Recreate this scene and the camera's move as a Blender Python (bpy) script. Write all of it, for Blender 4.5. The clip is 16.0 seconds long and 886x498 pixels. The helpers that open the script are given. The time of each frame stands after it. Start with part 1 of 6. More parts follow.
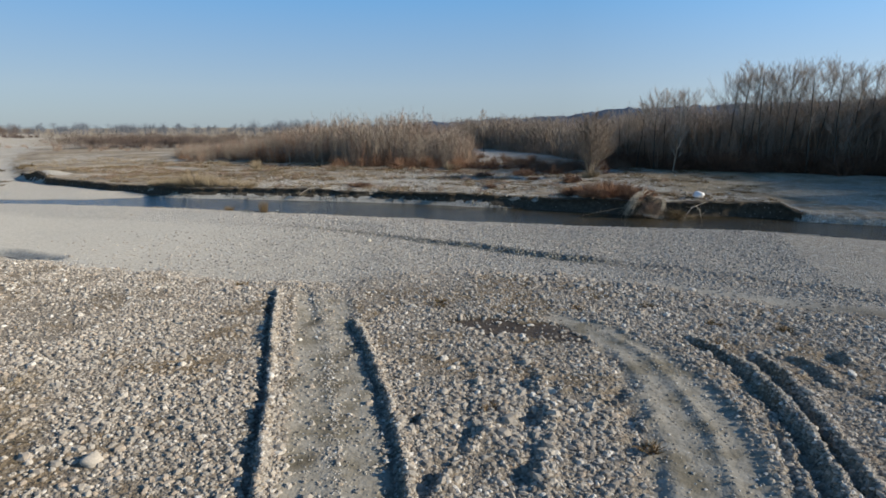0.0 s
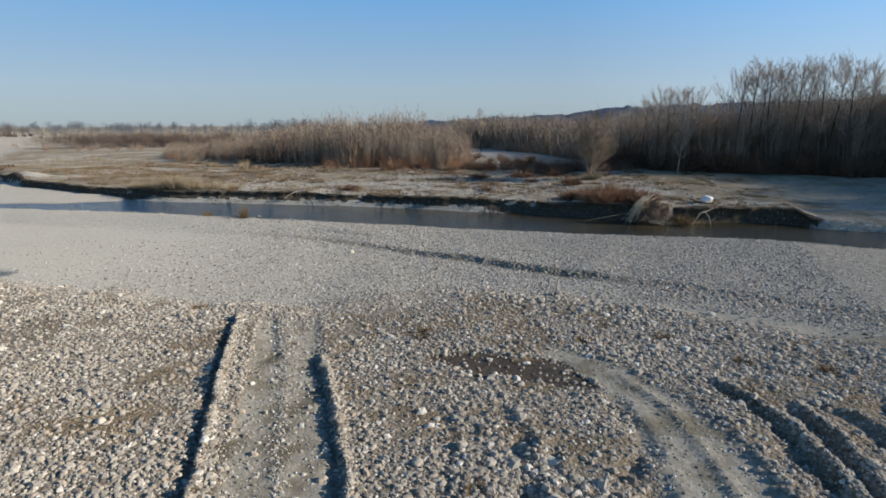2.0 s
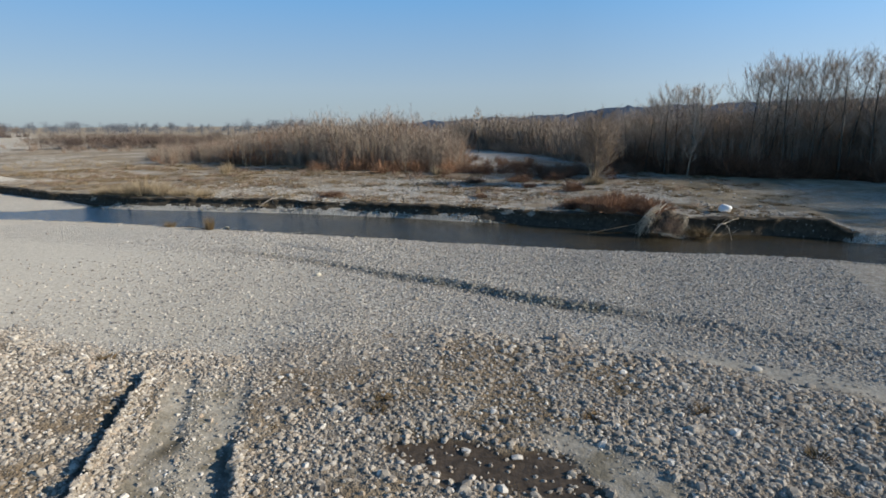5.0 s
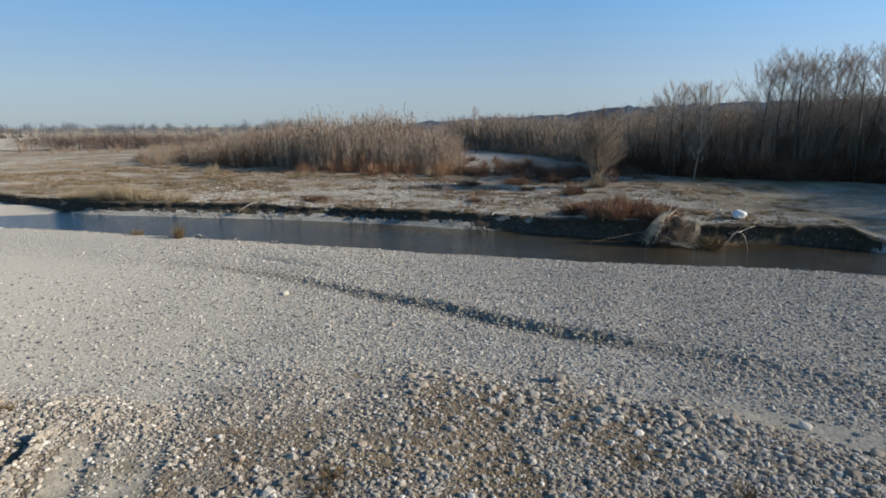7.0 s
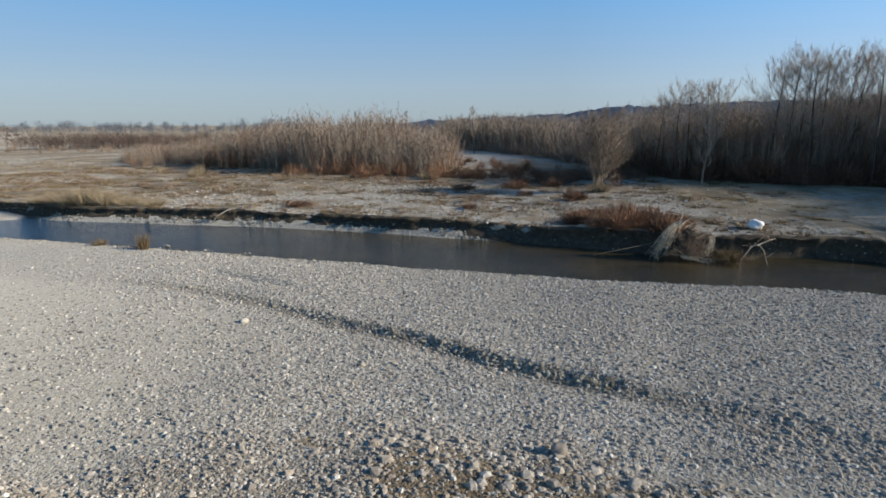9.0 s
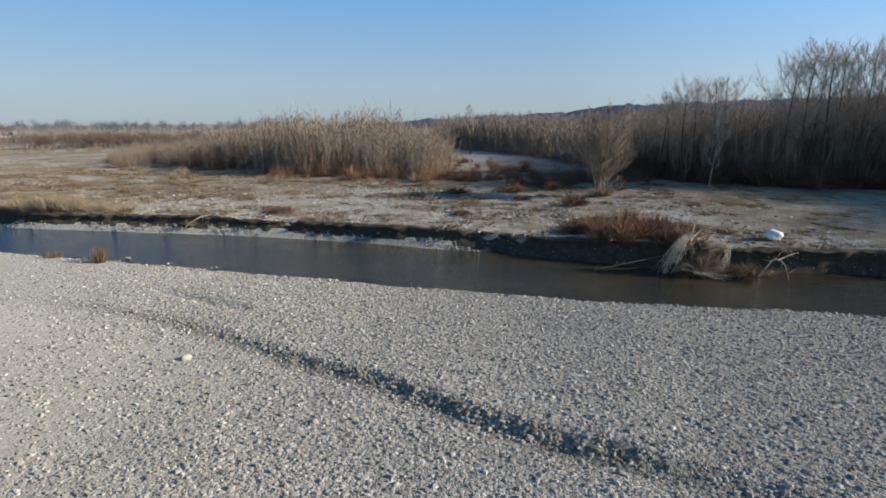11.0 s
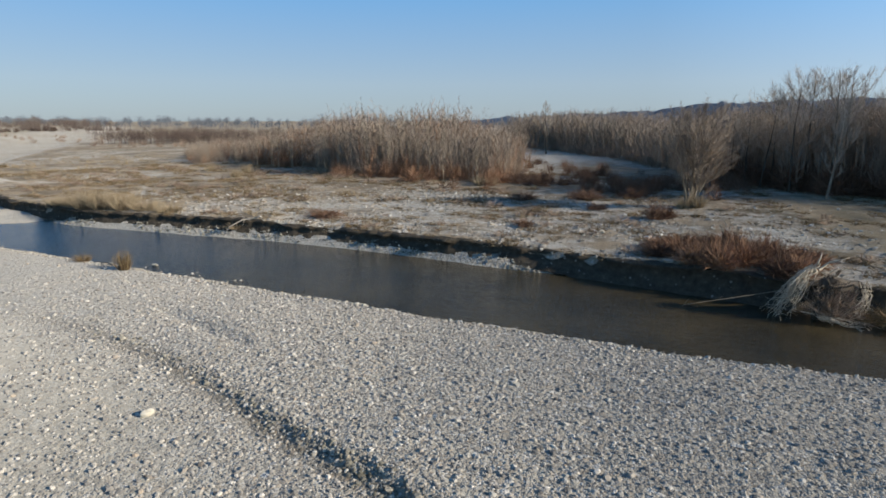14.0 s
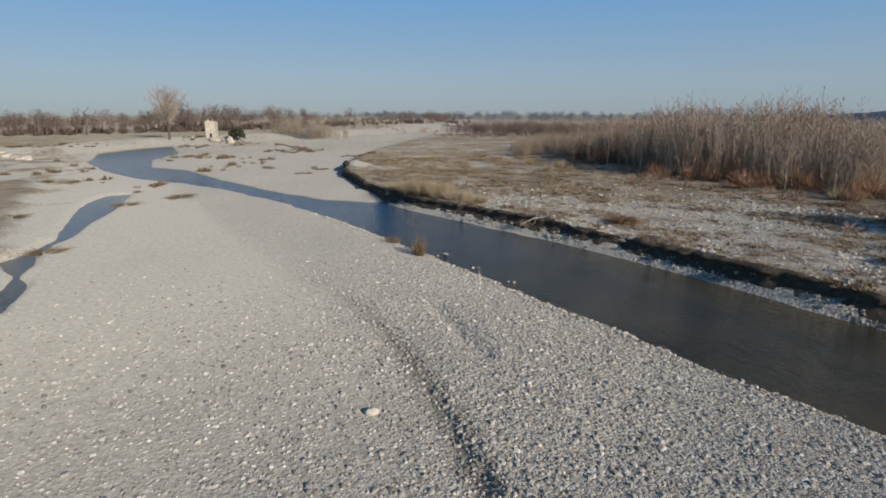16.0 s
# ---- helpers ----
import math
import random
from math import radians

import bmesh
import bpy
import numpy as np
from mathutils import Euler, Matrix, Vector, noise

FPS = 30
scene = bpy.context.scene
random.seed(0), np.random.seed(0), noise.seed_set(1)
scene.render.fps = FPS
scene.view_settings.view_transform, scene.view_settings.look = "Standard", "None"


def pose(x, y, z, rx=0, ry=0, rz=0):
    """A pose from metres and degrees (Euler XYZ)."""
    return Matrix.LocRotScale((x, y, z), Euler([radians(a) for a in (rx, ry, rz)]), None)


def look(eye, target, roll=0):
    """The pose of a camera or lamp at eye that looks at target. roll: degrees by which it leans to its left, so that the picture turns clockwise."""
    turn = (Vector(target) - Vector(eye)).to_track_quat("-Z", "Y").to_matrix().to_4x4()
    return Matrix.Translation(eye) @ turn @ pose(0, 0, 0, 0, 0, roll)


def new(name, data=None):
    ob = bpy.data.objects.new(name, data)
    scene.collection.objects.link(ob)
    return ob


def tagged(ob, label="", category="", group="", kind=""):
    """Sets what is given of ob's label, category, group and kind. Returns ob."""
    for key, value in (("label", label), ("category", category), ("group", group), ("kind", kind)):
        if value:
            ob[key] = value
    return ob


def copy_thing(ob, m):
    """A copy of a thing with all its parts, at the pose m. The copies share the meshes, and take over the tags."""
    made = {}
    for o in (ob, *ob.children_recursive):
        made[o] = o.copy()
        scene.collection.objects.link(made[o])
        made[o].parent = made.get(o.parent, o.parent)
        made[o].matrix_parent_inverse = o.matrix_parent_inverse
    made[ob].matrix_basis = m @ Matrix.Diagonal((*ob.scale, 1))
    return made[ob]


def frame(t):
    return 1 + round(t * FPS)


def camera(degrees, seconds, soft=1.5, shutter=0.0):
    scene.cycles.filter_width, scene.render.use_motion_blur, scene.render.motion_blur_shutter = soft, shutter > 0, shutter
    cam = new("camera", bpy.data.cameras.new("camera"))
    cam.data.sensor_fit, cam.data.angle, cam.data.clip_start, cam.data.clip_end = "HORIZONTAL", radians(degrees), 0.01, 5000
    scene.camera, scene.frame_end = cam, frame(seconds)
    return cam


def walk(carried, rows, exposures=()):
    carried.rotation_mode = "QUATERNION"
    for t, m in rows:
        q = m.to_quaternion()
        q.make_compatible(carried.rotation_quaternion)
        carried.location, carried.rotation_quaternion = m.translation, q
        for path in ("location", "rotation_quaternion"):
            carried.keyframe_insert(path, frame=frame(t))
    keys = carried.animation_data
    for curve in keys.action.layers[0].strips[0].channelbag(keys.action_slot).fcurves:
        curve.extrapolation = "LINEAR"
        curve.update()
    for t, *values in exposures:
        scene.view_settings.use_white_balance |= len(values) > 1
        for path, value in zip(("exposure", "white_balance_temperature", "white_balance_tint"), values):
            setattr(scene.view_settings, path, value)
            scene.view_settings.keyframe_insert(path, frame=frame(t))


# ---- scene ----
cam = camera(76.7, 16.0, soft=1.7)
PATH = [
    (0, (3.867, 3.813, 5.451), (3.281, 5.676, 5.021), -0.3),
    (0.5, (3.786, 4.415, 5.464), (3.202, 6.279, 5.033), -0.3),
    (1, (3.703, 5.023, 5.47), (3.121, 6.887, 5.039), -0.3),
    (1.5, (3.618, 5.663, 5.485), (3.037, 7.528, 5.052), -0.3),
    (2, (3.543, 6.276, 5.543), (2.962, 8.14, 5.108), -0.3),
    (2.5, (3.45, 6.94, 5.583), (2.87, 8.804, 5.147), -0.3),
    (3, (3.405, 7.54, 5.593), (2.823, 9.404, 5.158), -0.3),
    (3.5, (3.342, 8.168, 5.579), (2.76, 10.032, 5.144), -0.3),
    (4, (3.259, 8.819, 5.598), (2.677, 10.682, 5.163), -0.3),
    (6.5, (2.904, 12.192, 5.507), (2.322, 14.056, 5.074), -0.4),
    (7, (2.842, 12.874, 5.503), (2.26, 14.737, 5.07), -0.4),
    (7.5, (2.757, 13.563, 5.519), (2.175, 15.427, 5.085), -0.4),
    (8, (2.675, 14.244, 5.566), (2.094, 16.108, 5.132), -0.4),
    (8.5, (2.613, 14.853, 5.622), (2.032, 16.717, 5.186), -0.4),
    (9, (2.554, 15.532, 5.606), (1.973, 17.396, 5.169), -0.3),
    (11.5, (2.278, 18.873, 5.692), (1.699, 20.736, 5.25), -0.3),
    (12, (2.226, 19.545, 5.664), (1.646, 21.407, 5.222), -0.2),
    (12.5, (2.197, 20.21, 5.665), (1.615, 22.071, 5.222), -0.3),
    (13, (2.106, 20.886, 5.644), (1.526, 22.749, 5.202), -0.3),
    (13.5, (2.063, 21.537, 5.639), (1.425, 23.38, 5.196), -0.3),
    (14, (1.975, 22.185, 5.666), (1.147, 23.949, 5.219), -0.0),
    (14.5, (1.872, 22.839, 5.649), (0.813, 24.475, 5.199), -0.0),
    (15, (1.903, 23.438, 5.693), (0.619, 24.901, 5.236), -0.1),
    (15.5, (1.829, 24.065, 5.747), (0.347, 25.327, 5.284), -0.1),
    (16, (1.694, 24.676, 5.819), (0.052, 25.718, 5.351), -0.1),
]
walk(cam, [(t, look(eye, target, roll)) for t, eye, target, roll in PATH], exposures=[(0, 0.34), (9.0, 0.36), (12.0, 0.40), (14.0, 0.40), (15.0, 0.23), (16.0, 0.04)])

# ---------- sky, sun, exposure ----------
SUN_AZ = radians(8.0)      # from +x towards +y
SUN_EL = radians(21.0)
world = bpy.data.worlds.new("sky")
scene.world = world
world.use_nodes = True
wn, wl = world.node_tree.nodes, world.node_tree.links
sky = wn.new("ShaderNodeTexSky")
sky.sky_type = 'NISHITA'
sky.sun_disc = False
sky.sun_elevation = SUN_EL
sky.sun_rotation = radians(90.0) - SUN_AZ
sky.altitude = 100.0
sky.air_density, sky.dust_density, sky.ozone_density = 1.0, 0.4, 4.0
# winter haze: the clear sky is softened towards a pale grey-blue horizon
geo_w = wn.new("ShaderNodeTexCoord")
sep_w = wn.new("ShaderNodeSeparateXYZ")
wl.new(geo_w.outputs["Generated"], sep_w.inputs[0])
haze = wn.new("ShaderNodeValToRGB")
he = haze.color_ramp.elements
he[0].position, he[0].color = 0.0, (0.35, 0.44, 0.51, 1.0)
he[1].position, he[1].color = 0.9, (0.025, 0.07, 0.20, 1.0)
for q, c in ((0.06, (0.36, 0.475, 0.60, 1.0)), (0.20, (0.175, 0.42, 0.76, 1.0)), (0.38, (0.06, 0.23, 0.48, 1.0))):
    e = he.new(q)
    e.color = c
wl.new(sep_w.outputs[2], haze.inputs[0])
SKY_STRENGTH = 0.08
# the haze is brighter on the sun's side
glow = wn.new("ShaderNodeMapRange")
glow.inputs["From Min"].default_value, glow.inputs["From Max"].default_value = -0.1, 0.9
glow.inputs["To Min"].default_value, glow.inputs["To Max"].default_value = 0.83 / SKY_STRENGTH, 1.42 / SKY_STRENGTH
wl.new(sep_w.outputs[0], glow.inputs[0])
lift = wn.new("ShaderNodeVectorMath")
lift.operation = 'SCALE'
wl.new(glow.outputs[0], lift.inputs["Scale"])
wl.new(haze.outputs[0], lift.inputs[0])
tint = wn.new("ShaderNodeMix")
tint.data_type = 'RGBA'
tint.inputs[0].default_value = 0.78
wl.new(sky.outputs[0], tint.inputs[6])
wl.new(lift.outputs[0], tint.inputs[7])
wl.new(tint.outputs[2], wn["Background"].inputs[0])
wn["Background"].inputs[1].default_value = SKY_STRENGTH
sun = new("sun", bpy.data.lights.new("sun", 'SUN'))
sun.data.energy, sun.data.angle, sun.data.color = 5.0, radians(0.6), (1.0, 0.90, 0.76)
sun_dir = Vector((math.cos(SUN_EL) * math.cos(SUN_AZ), math.cos(SUN_EL) * math.sin(SUN_AZ), math.sin(SUN_EL)))
sun.matrix_world = look(sun_dir * 100.0, (0, 0, 0))

# ---------- material helpers ----------


def material(name, rough=0.9, spec=0.3, matte=0.0):
    m = bpy.data.materials.new(name)
    m.use_nodes = True
    b = m.node_tree.nodes["Principled BSDF"]
    b.inputs["Roughness"].default_value = rough
    b.inputs["Specular IOR Level"].default_value = spec
    b.inputs["Diffuse Roughness"].default_value = matte
    return m, m.node_tree.nodes, m.node_tree.links, b


def ramp(nodes, stops):
    r = nodes.new("ShaderNodeValToRGB")
    e = r.color_ramp.elements
    while len(e) < len(stops):
        e.new(0.5)
    for k, (p, c) in enumerate(stops):
        e[k].position = p
        e[k].color = (*c, 1.0)
    return r


def noise_tex(nodes, links, coord, scale, detail=4.0, rough=0.55):
    n = nodes.new("ShaderNodeTexNoise")
    n.inputs["Scale"].default_value = scale
    n.inputs["Detail"].default_value = detail
    n.inputs["Roughness"].default_value = rough
    links.new(coord, n.inputs["Vector"])
    return n


def mix_col(nodes, links, fac, a, b, mode='MIX'):
    m = nodes.new("ShaderNodeMix")
    m.data_type = 'RGBA'
    m.blend_type = mode
    for sock, val in ((m.inputs[0], fac), (m.inputs[6], a), (m.inputs[7], b)):
        if isinstance(val, (int, float)):
            sock.default_value = val
        elif isinstance(val, tuple):
            sock.default_value = (*val, 1.0)
        else:
            links.new(val, sock)
    return m.outputs[2]


def math_node(nodes, links, op, a, b=None, clamp=False):
    m = nodes.new("ShaderNodeMath")
    m.operation = op
    m.use_clamp = clamp
    for sock, val in ((m.inputs[0], a), (m.inputs[1], b)):
        if val is None:
            continue
        if isinstance(val, (int, float)):
            sock.default_value = val
        else:
            links.new(val, sock)
    return m.outputs[0]


STONE_STOPS = [(0.0, (0.14, 0.13, 0.115)), (0.2, (0.28, 0.262, 0.225)), (0.45, (0.41, 0.385, 0.325)),
               (0.7, (0.50, 0.47, 0.40)), (0.84, (0.45, 0.365, 0.27)), (0.92, (0.62, 0.59, 0.53)), (1.0, (0.77, 0.75, 0.70))]


COBBLE_STOPS = [(0.0, (0.17, 0.148, 0.122)), (0.15, (0.29, 0.257, 0.213)), (0.45, (0.42, 0.378, 0.315)),
                (0.7, (0.50, 0.455, 0.382)), (0.84, (0.44, 0.352, 0.262)), (0.92, (0.60, 0.555, 0.478)), (1.0, (0.78, 0.745, 0.675))]


def stone_material(name, per_object, stops=STONE_STOPS):
    m, n, l, b = material(name, 0.85, 0.3, 0.4)
    geo = n.new("ShaderNodeNewGeometry")
    if per_object:
        rnd = n.new("ShaderNodeObjectInfo").outputs["Random"]
    else:
        rnd = geo.outputs["Random Per Island"]
    base = ramp(n, stops)
    l.new(rnd, base.inputs[0])
    grain = noise_tex(n, l, geo.outputs["Position"], 38.0, 5.0)
    g = ramp(n, [(0.3, (0.72, 0.72, 0.72)), (0.7, (1.12, 1.10, 1.06))])
    l.new(grain.outputs[0], g.inputs[0])
    c = mix_col(n, l, 1.0, base.outputs[0], g.outputs[0], 'MULTIPLY')
    dust = noise_tex(n, l, geo.outputs["Position"], 3.0, 3.0)
    d = ramp(n, [(0.45, (0, 0, 0)), (0.7, (0.5, 0.5, 0.5))])
    l.new(dust.outputs[0], d.inputs[0])
    l.new(mix_col(n, l, d.outputs[0], c, (0.36, 0.335, 0.29)), b.inputs["Base Color"])
    bump = n.new("ShaderNodeBump")
    bump.inputs["Strength"].default_value = 0.35
    bump.inputs["Distance"].default_value = 0.01
    l.new(grain.outputs[0], bump.inputs["Height"])
    l.new(bump.outputs[0], b.inputs["Normal"])
    return m


def ground_material():
    """Gravel of several sizes; the attributes for silt, scrub, damp and dark ground, and field name what lies on it."""
    m, n, l, b = material("river_gravel", 0.92, 0.25, 0.4)
    pos = n.new("ShaderNodeNewGeometry").outputs["Position"]

    def cells(scale, rnd):
        v = n.new("ShaderNodeTexVoronoi")
        v.inputs["Scale"].default_value = scale
        v.inputs["Randomness"].default_value = rnd
        l.new(pos, v.inputs["Vector"])
        sep = n.new("ShaderNodeSeparateColor")
        l.new(v.outputs["Color"], sep.inputs[0])
        return v, sep.outputs[0]

    big, big_r = cells(9.0, 1.0)
    small, small_r = cells(26.0, 1.0)
    cb = ramp(n, STONE_STOPS)
    l.new(big_r, cb.inputs[0])
    cs = ramp(n, STONE_STOPS)
    l.new(small_r, cs.inputs[0])
    pick = noise_tex(n, l, pos, 1.4, 3.0)
    pr = ramp(n, [(0.42, (0.15, 0.15, 0.15)), (0.62, (0.75, 0.75, 0.75))])
    l.new(pick.outputs[0], pr.inputs[0])
    col = mix_col(n, l, pr.outputs[0], cs.outputs[0], cb.outputs[0])

    def attr(name):
        a = n.new("ShaderNodeAttribute")
        a.attribute_name = name
        return a.outputs["Fac"]

    wide = noise_tex(n, l, pos, 0.16, 5.0)
    wr = ramp(n, [(0.3, (0.86, 0.87, 0.88)), (0.7, (1.08, 1.05, 1.0))])
    l.new(wide.outputs[0], wr.inputs[0])
    col = mix_col(n, l, 1.0, col, wr.outputs[0], 'MULTIPLY')
    # darker, slightly greyer gravel beyond the step and to the east
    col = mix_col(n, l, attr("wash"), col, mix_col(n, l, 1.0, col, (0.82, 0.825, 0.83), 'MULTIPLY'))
    # brown soil shows between the cobbles of the coarse bar
    soil = mix_col(n, l, 1.0, col, (0.42, 0.345, 0.26), 'MULTIPLY')
    col = mix_col(n, l, math_node(n, l, 'MULTIPLY', attr("coarse"), 0.62), col, soil)
    # silt: pale grey-beige fines with faint mottling
    sm = noise_tex(n, l, pos, 6.0, 6.0)
    sr = ramp(n, [(0.3, (0.26, 0.24, 0.19)), (0.7, (0.42, 0.395, 0.33))])
    l.new(sm.outputs[0], sr.inputs[0])
    col = mix_col(n, l, math_node(n, l, 'MULTIPLY', attr("silt"), 0.85), col, sr.outputs[0])
    # olive-brown stains where water stood in the wheel lanes
    stn = noise_tex(n, l, pos, 1.1, 5.0, 0.6)
    st = ramp(n, [(0.46, (0, 0, 0)), (0.62, (0.8, 0.8, 0.8))])
    l.new(stn.outputs[0], st.inputs[0])
    stf = math_node(n, l, 'MULTIPLY', st.outputs[0], attr("coarse"))
    stf = math_node(n, l, 'MULTIPLY', stf, attr("silt"))
    col = mix_col(n, l, stf, col, (0.16, 0.135, 0.085))
    # sand: pale fines of the far flats
    sdr = ramp(n, [(0.3, (0.40, 0.375, 0.32)), (0.7, (0.56, 0.53, 0.46))])
    l.new(sm.outputs[0], sdr.inputs[0])
    col = mix_col(n, l, math_node(n, l, 'MULTIPLY', attr("sand"), 0.5), col, sdr.outputs[0])
    # scrub: brown dead herbs and moss in patches
    pn = noise_tex(n, l, pos, 1.1, 7.0, 0.68)
    pf = math_node(n, l, 'SUBTRACT', math_node(n, l, 'ADD', attr("scrub"), pn.outputs[0]), 0.85)
    pf = math_node(n, l, 'MULTIPLY', pf, 5.0, True)
    hue = noise_tex(n, l, pos, 0.45, 4.0)
    hr = ramp(n, [(0.3, (0.095, 0.078, 0.048)), (0.5, (0.20, 0.152, 0.10)), (0.72, (0.36, 0.285, 0.19))])
    l.new(hue.outputs[0], hr.inputs[0])
    fine = noise_tex(n, l, pos, 18.0, 5.0, 0.7)
    fr = ramp(n, [(0.3, (0.5, 0.5, 0.5)), (0.7, (1.5, 1.45, 1.3))])
    l.new(fine.outputs[0], fr.inputs[0])
    herb = mix_col(n, l, 1.0, hr.outputs[0], fr.outputs[0], 'MULTIPLY')
    col = mix_col(n, l, math_node(n, l, 'MULTIPLY', pf, 0.85), col, herb)
    # field: dull winter grass beyond the river bed
    gr = ramp(n, [(0.3, (0.15, 0.125, 0.065)), (0.7, (0.33, 0.27, 0.16))])
    l.new(hue.outputs[0], gr.inputs[0])
    col = mix_col(n, l, attr("field"), col, gr.outputs[0])
    # damp ground and other dark bands are darker and browner
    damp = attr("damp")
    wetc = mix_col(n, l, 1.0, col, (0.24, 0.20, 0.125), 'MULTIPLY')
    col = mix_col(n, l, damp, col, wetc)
    # mud of a drying puddle
    mr = ramp(n, [(0.3, (0.045, 0.033, 0.021)), (0.7, (0.105, 0.078, 0.052))])
    l.new(sm.outputs[0], mr.inputs[0])
    mud = attr("mud")
    col = mix_col(n, l, mud, col, mr.outputs[0])
    l.new(col, b.inputs["Base Color"])
    l.new(math_node(n, l, 'SUBTRACT', 0.92, math_node(n, l, 'MULTIPLY', damp, 0.35)), b.inputs["Roughness"])
    # relief
    hb = math_node(n, l, 'MULTIPLY', big.outputs["Distance"], -0.04)
    hs = math_node(n, l, 'MULTIPLY', small.outputs["Distance"], -0.022)
    hsum = math_node(n, l, 'ADD', hb, hs)
    calm = math_node(n, l, 'SUBTRACT', 1.0, math_node(n, l, 'MULTIPLY', math_node(n, l, 'MAXIMUM', attr("silt"), mud), 0.75))
    bump = n.new("ShaderNodeBump")
    bump.inputs["Distance"].default_value = 1.0
    l.new(calm, bump.inputs["Strength"])
    l.new(hsum, bump.inputs["Height"])
    l.new(bump.outputs[0], b.inputs["Normal"])
    return m


def water_material():
    m, n, l, b = material("river_water", 0.06, 0.46)
    pos = n.new("ShaderNodeNewGeometry").outputs["Position"]
    depth = noise_tex(n, l, pos, 0.35, 4.0)
    r = ramp(n, [(0.35, (0.036, 0.029, 0.015)), (0.7, (0.070, 0.055, 0.029))])
    l.new(depth.outputs[0], r.inputs[0])
    # towards the west the sky's blue reflection is painted into the base colour
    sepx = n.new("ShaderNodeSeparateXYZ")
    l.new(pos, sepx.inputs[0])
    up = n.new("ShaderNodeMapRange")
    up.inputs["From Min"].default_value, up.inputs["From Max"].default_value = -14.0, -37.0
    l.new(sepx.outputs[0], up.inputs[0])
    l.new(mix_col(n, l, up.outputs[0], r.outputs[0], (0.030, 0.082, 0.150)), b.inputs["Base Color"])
    b.inputs["IOR"].default_value = 1.33
    mp = n.new("ShaderNodeMapping")
    mp.inputs["Scale"].default_value = (0.6, 1.6, 1.0)
    l.new(pos, mp.inputs[0])
    w1 = noise_tex(n, l, mp.outputs[0], 3.5, 4.0, 0.6)
    w2 = noise_tex(n, l, mp.outputs[0], 11.0, 3.0, 0.6)
    h = math_node(n, l, 'ADD', w1.outputs[0], math_node(n, l, 'MULTIPLY', w2.outputs[0], 0.4))
    bump = n.new("ShaderNodeBump")
    bump.inputs["Strength"].default_value = 0.9
    bump.inputs["Distance"].default_value = 0.08
    l.new(h, bump.inputs["Height"])
    l.new(bump.outputs[0], b.inputs["Normal"])
    return m


def plant_material(name, stops, scale=0.7, rough=0.9):
    m, n, l, b = material(name, rough, 0.15)
    geo = n.new("ShaderNodeNewGeometry")
    r = ramp(n, stops)
    nz = noise_tex(n, l, geo.outputs["Position"], scale, 4.0)
    f = math_node(n, l, 'ADD', math_node(n, l, 'MULTIPLY', nz.outputs[0], 0.6),
                  math_node(n, l, 'MULTIPLY', geo.outputs["Random Per Island"], 0.4))
    l.new(f, r.inputs[0])
    l.new(r.outputs[0], b.inputs["Base Color"])
    return m


def bark_material(name, dark, light, scale=14.0):
    m, n, l, b = material(name, 0.9, 0.2)
    pos = n.new("ShaderNodeNewGeometry").outputs["Position"]
    mp = n.new("ShaderNodeMapping")
    mp.inputs["Scale"].default_value = (1.0, 1.0, 0.25)
    l.new(pos, mp.inputs[0])
    nz = noise_tex(n, l, mp.outputs[0], scale, 6.0, 0.65)
    r = ramp(n, [(0.3, dark), (0.7, light)])
    l.new(nz.outputs[0], r.inputs[0])
    l.new(r.outputs[0], b.inputs["Base Color"])
    bump = n.new("ShaderNodeBump")
    bump.inputs["Strength"].default_value = 0.6
    bump.inputs["Distance"].default_value = 0.02
    l.new(nz.outputs[0], bump.inputs["Height"])
    l.new(bump.outputs[0], b.inputs["Normal"])
    return m


MAT_GROUND = ground_material()
MAT_STONE = stone_material("cobble_stone", False)
MAT_COBBLE = stone_material("bar_cobbles", False, COBBLE_STOPS)
MAT_STONE_ONE = stone_material("cobble_stone_single", True, COBBLE_STOPS)
MAT_SHINGLE = stone_material("bar_shingle", False, [(0.0, (0.15, 0.145, 0.135)), (0.25, (0.28, 0.265, 0.24)), (0.6, (0.42, 0.395, 0.35)), (0.85, (0.53, 0.50, 0.44)), (1.0, (0.70, 0.66, 0.59))])
# darker stone mix for the step and the foot of the bank
MAT_DARK_RUBBLE = stone_material("dark_rubble", False, [(0.0, (0.11, 0.10, 0.075)), (0.35, (0.21, 0.195, 0.15)), (0.7, (0.32, 0.295, 0.235)), (0.92, (0.46, 0.43, 0.35)), (1.0, (0.62, 0.585, 0.50))])
MAT_WATER = water_material()
MAT_BARK = bark_material("grey_bark", (0.055, 0.045, 0.035), (0.14, 0.12, 0.095))
MAT_PALE_BARK = bark_material("pale_bark", (0.20, 0.17, 0.12), (0.42, 0.37, 0.28))
MAT_WILLOW = bark_material("willow_bark", (0.13, 0.105, 0.078), (0.34, 0.285, 0.21))
MAT_DRIFT = bark_material("bleached_driftwood", (0.32, 0.27, 0.20), (0.62, 0.55, 0.45), 20.0)
MAT_ROOT = bark_material("weathered_roots", (0.34, 0.285, 0.21), (0.66, 0.58, 0.45), 20.0)
MAT_TWIG = plant_material("bare_twigs", [(0.3, (0.20, 0.160, 0.125)), (0.7, (0.39, 0.32, 0.25))])
MAT_TWIG_GREY = plant_material("grey_poplar_twigs", [(0.3, (0.32, 0.265, 0.21)), (0.7, (0.55, 0.465, 0.375))])
MAT_TWIG_PALE = plant_material("pale_sapling_twigs", [(0.28, (0.18, 0.14, 0.108)), (0.5, (0.29, 0.235, 0.18)), (0.72, (0.43, 0.36, 0.28))], 0.3)
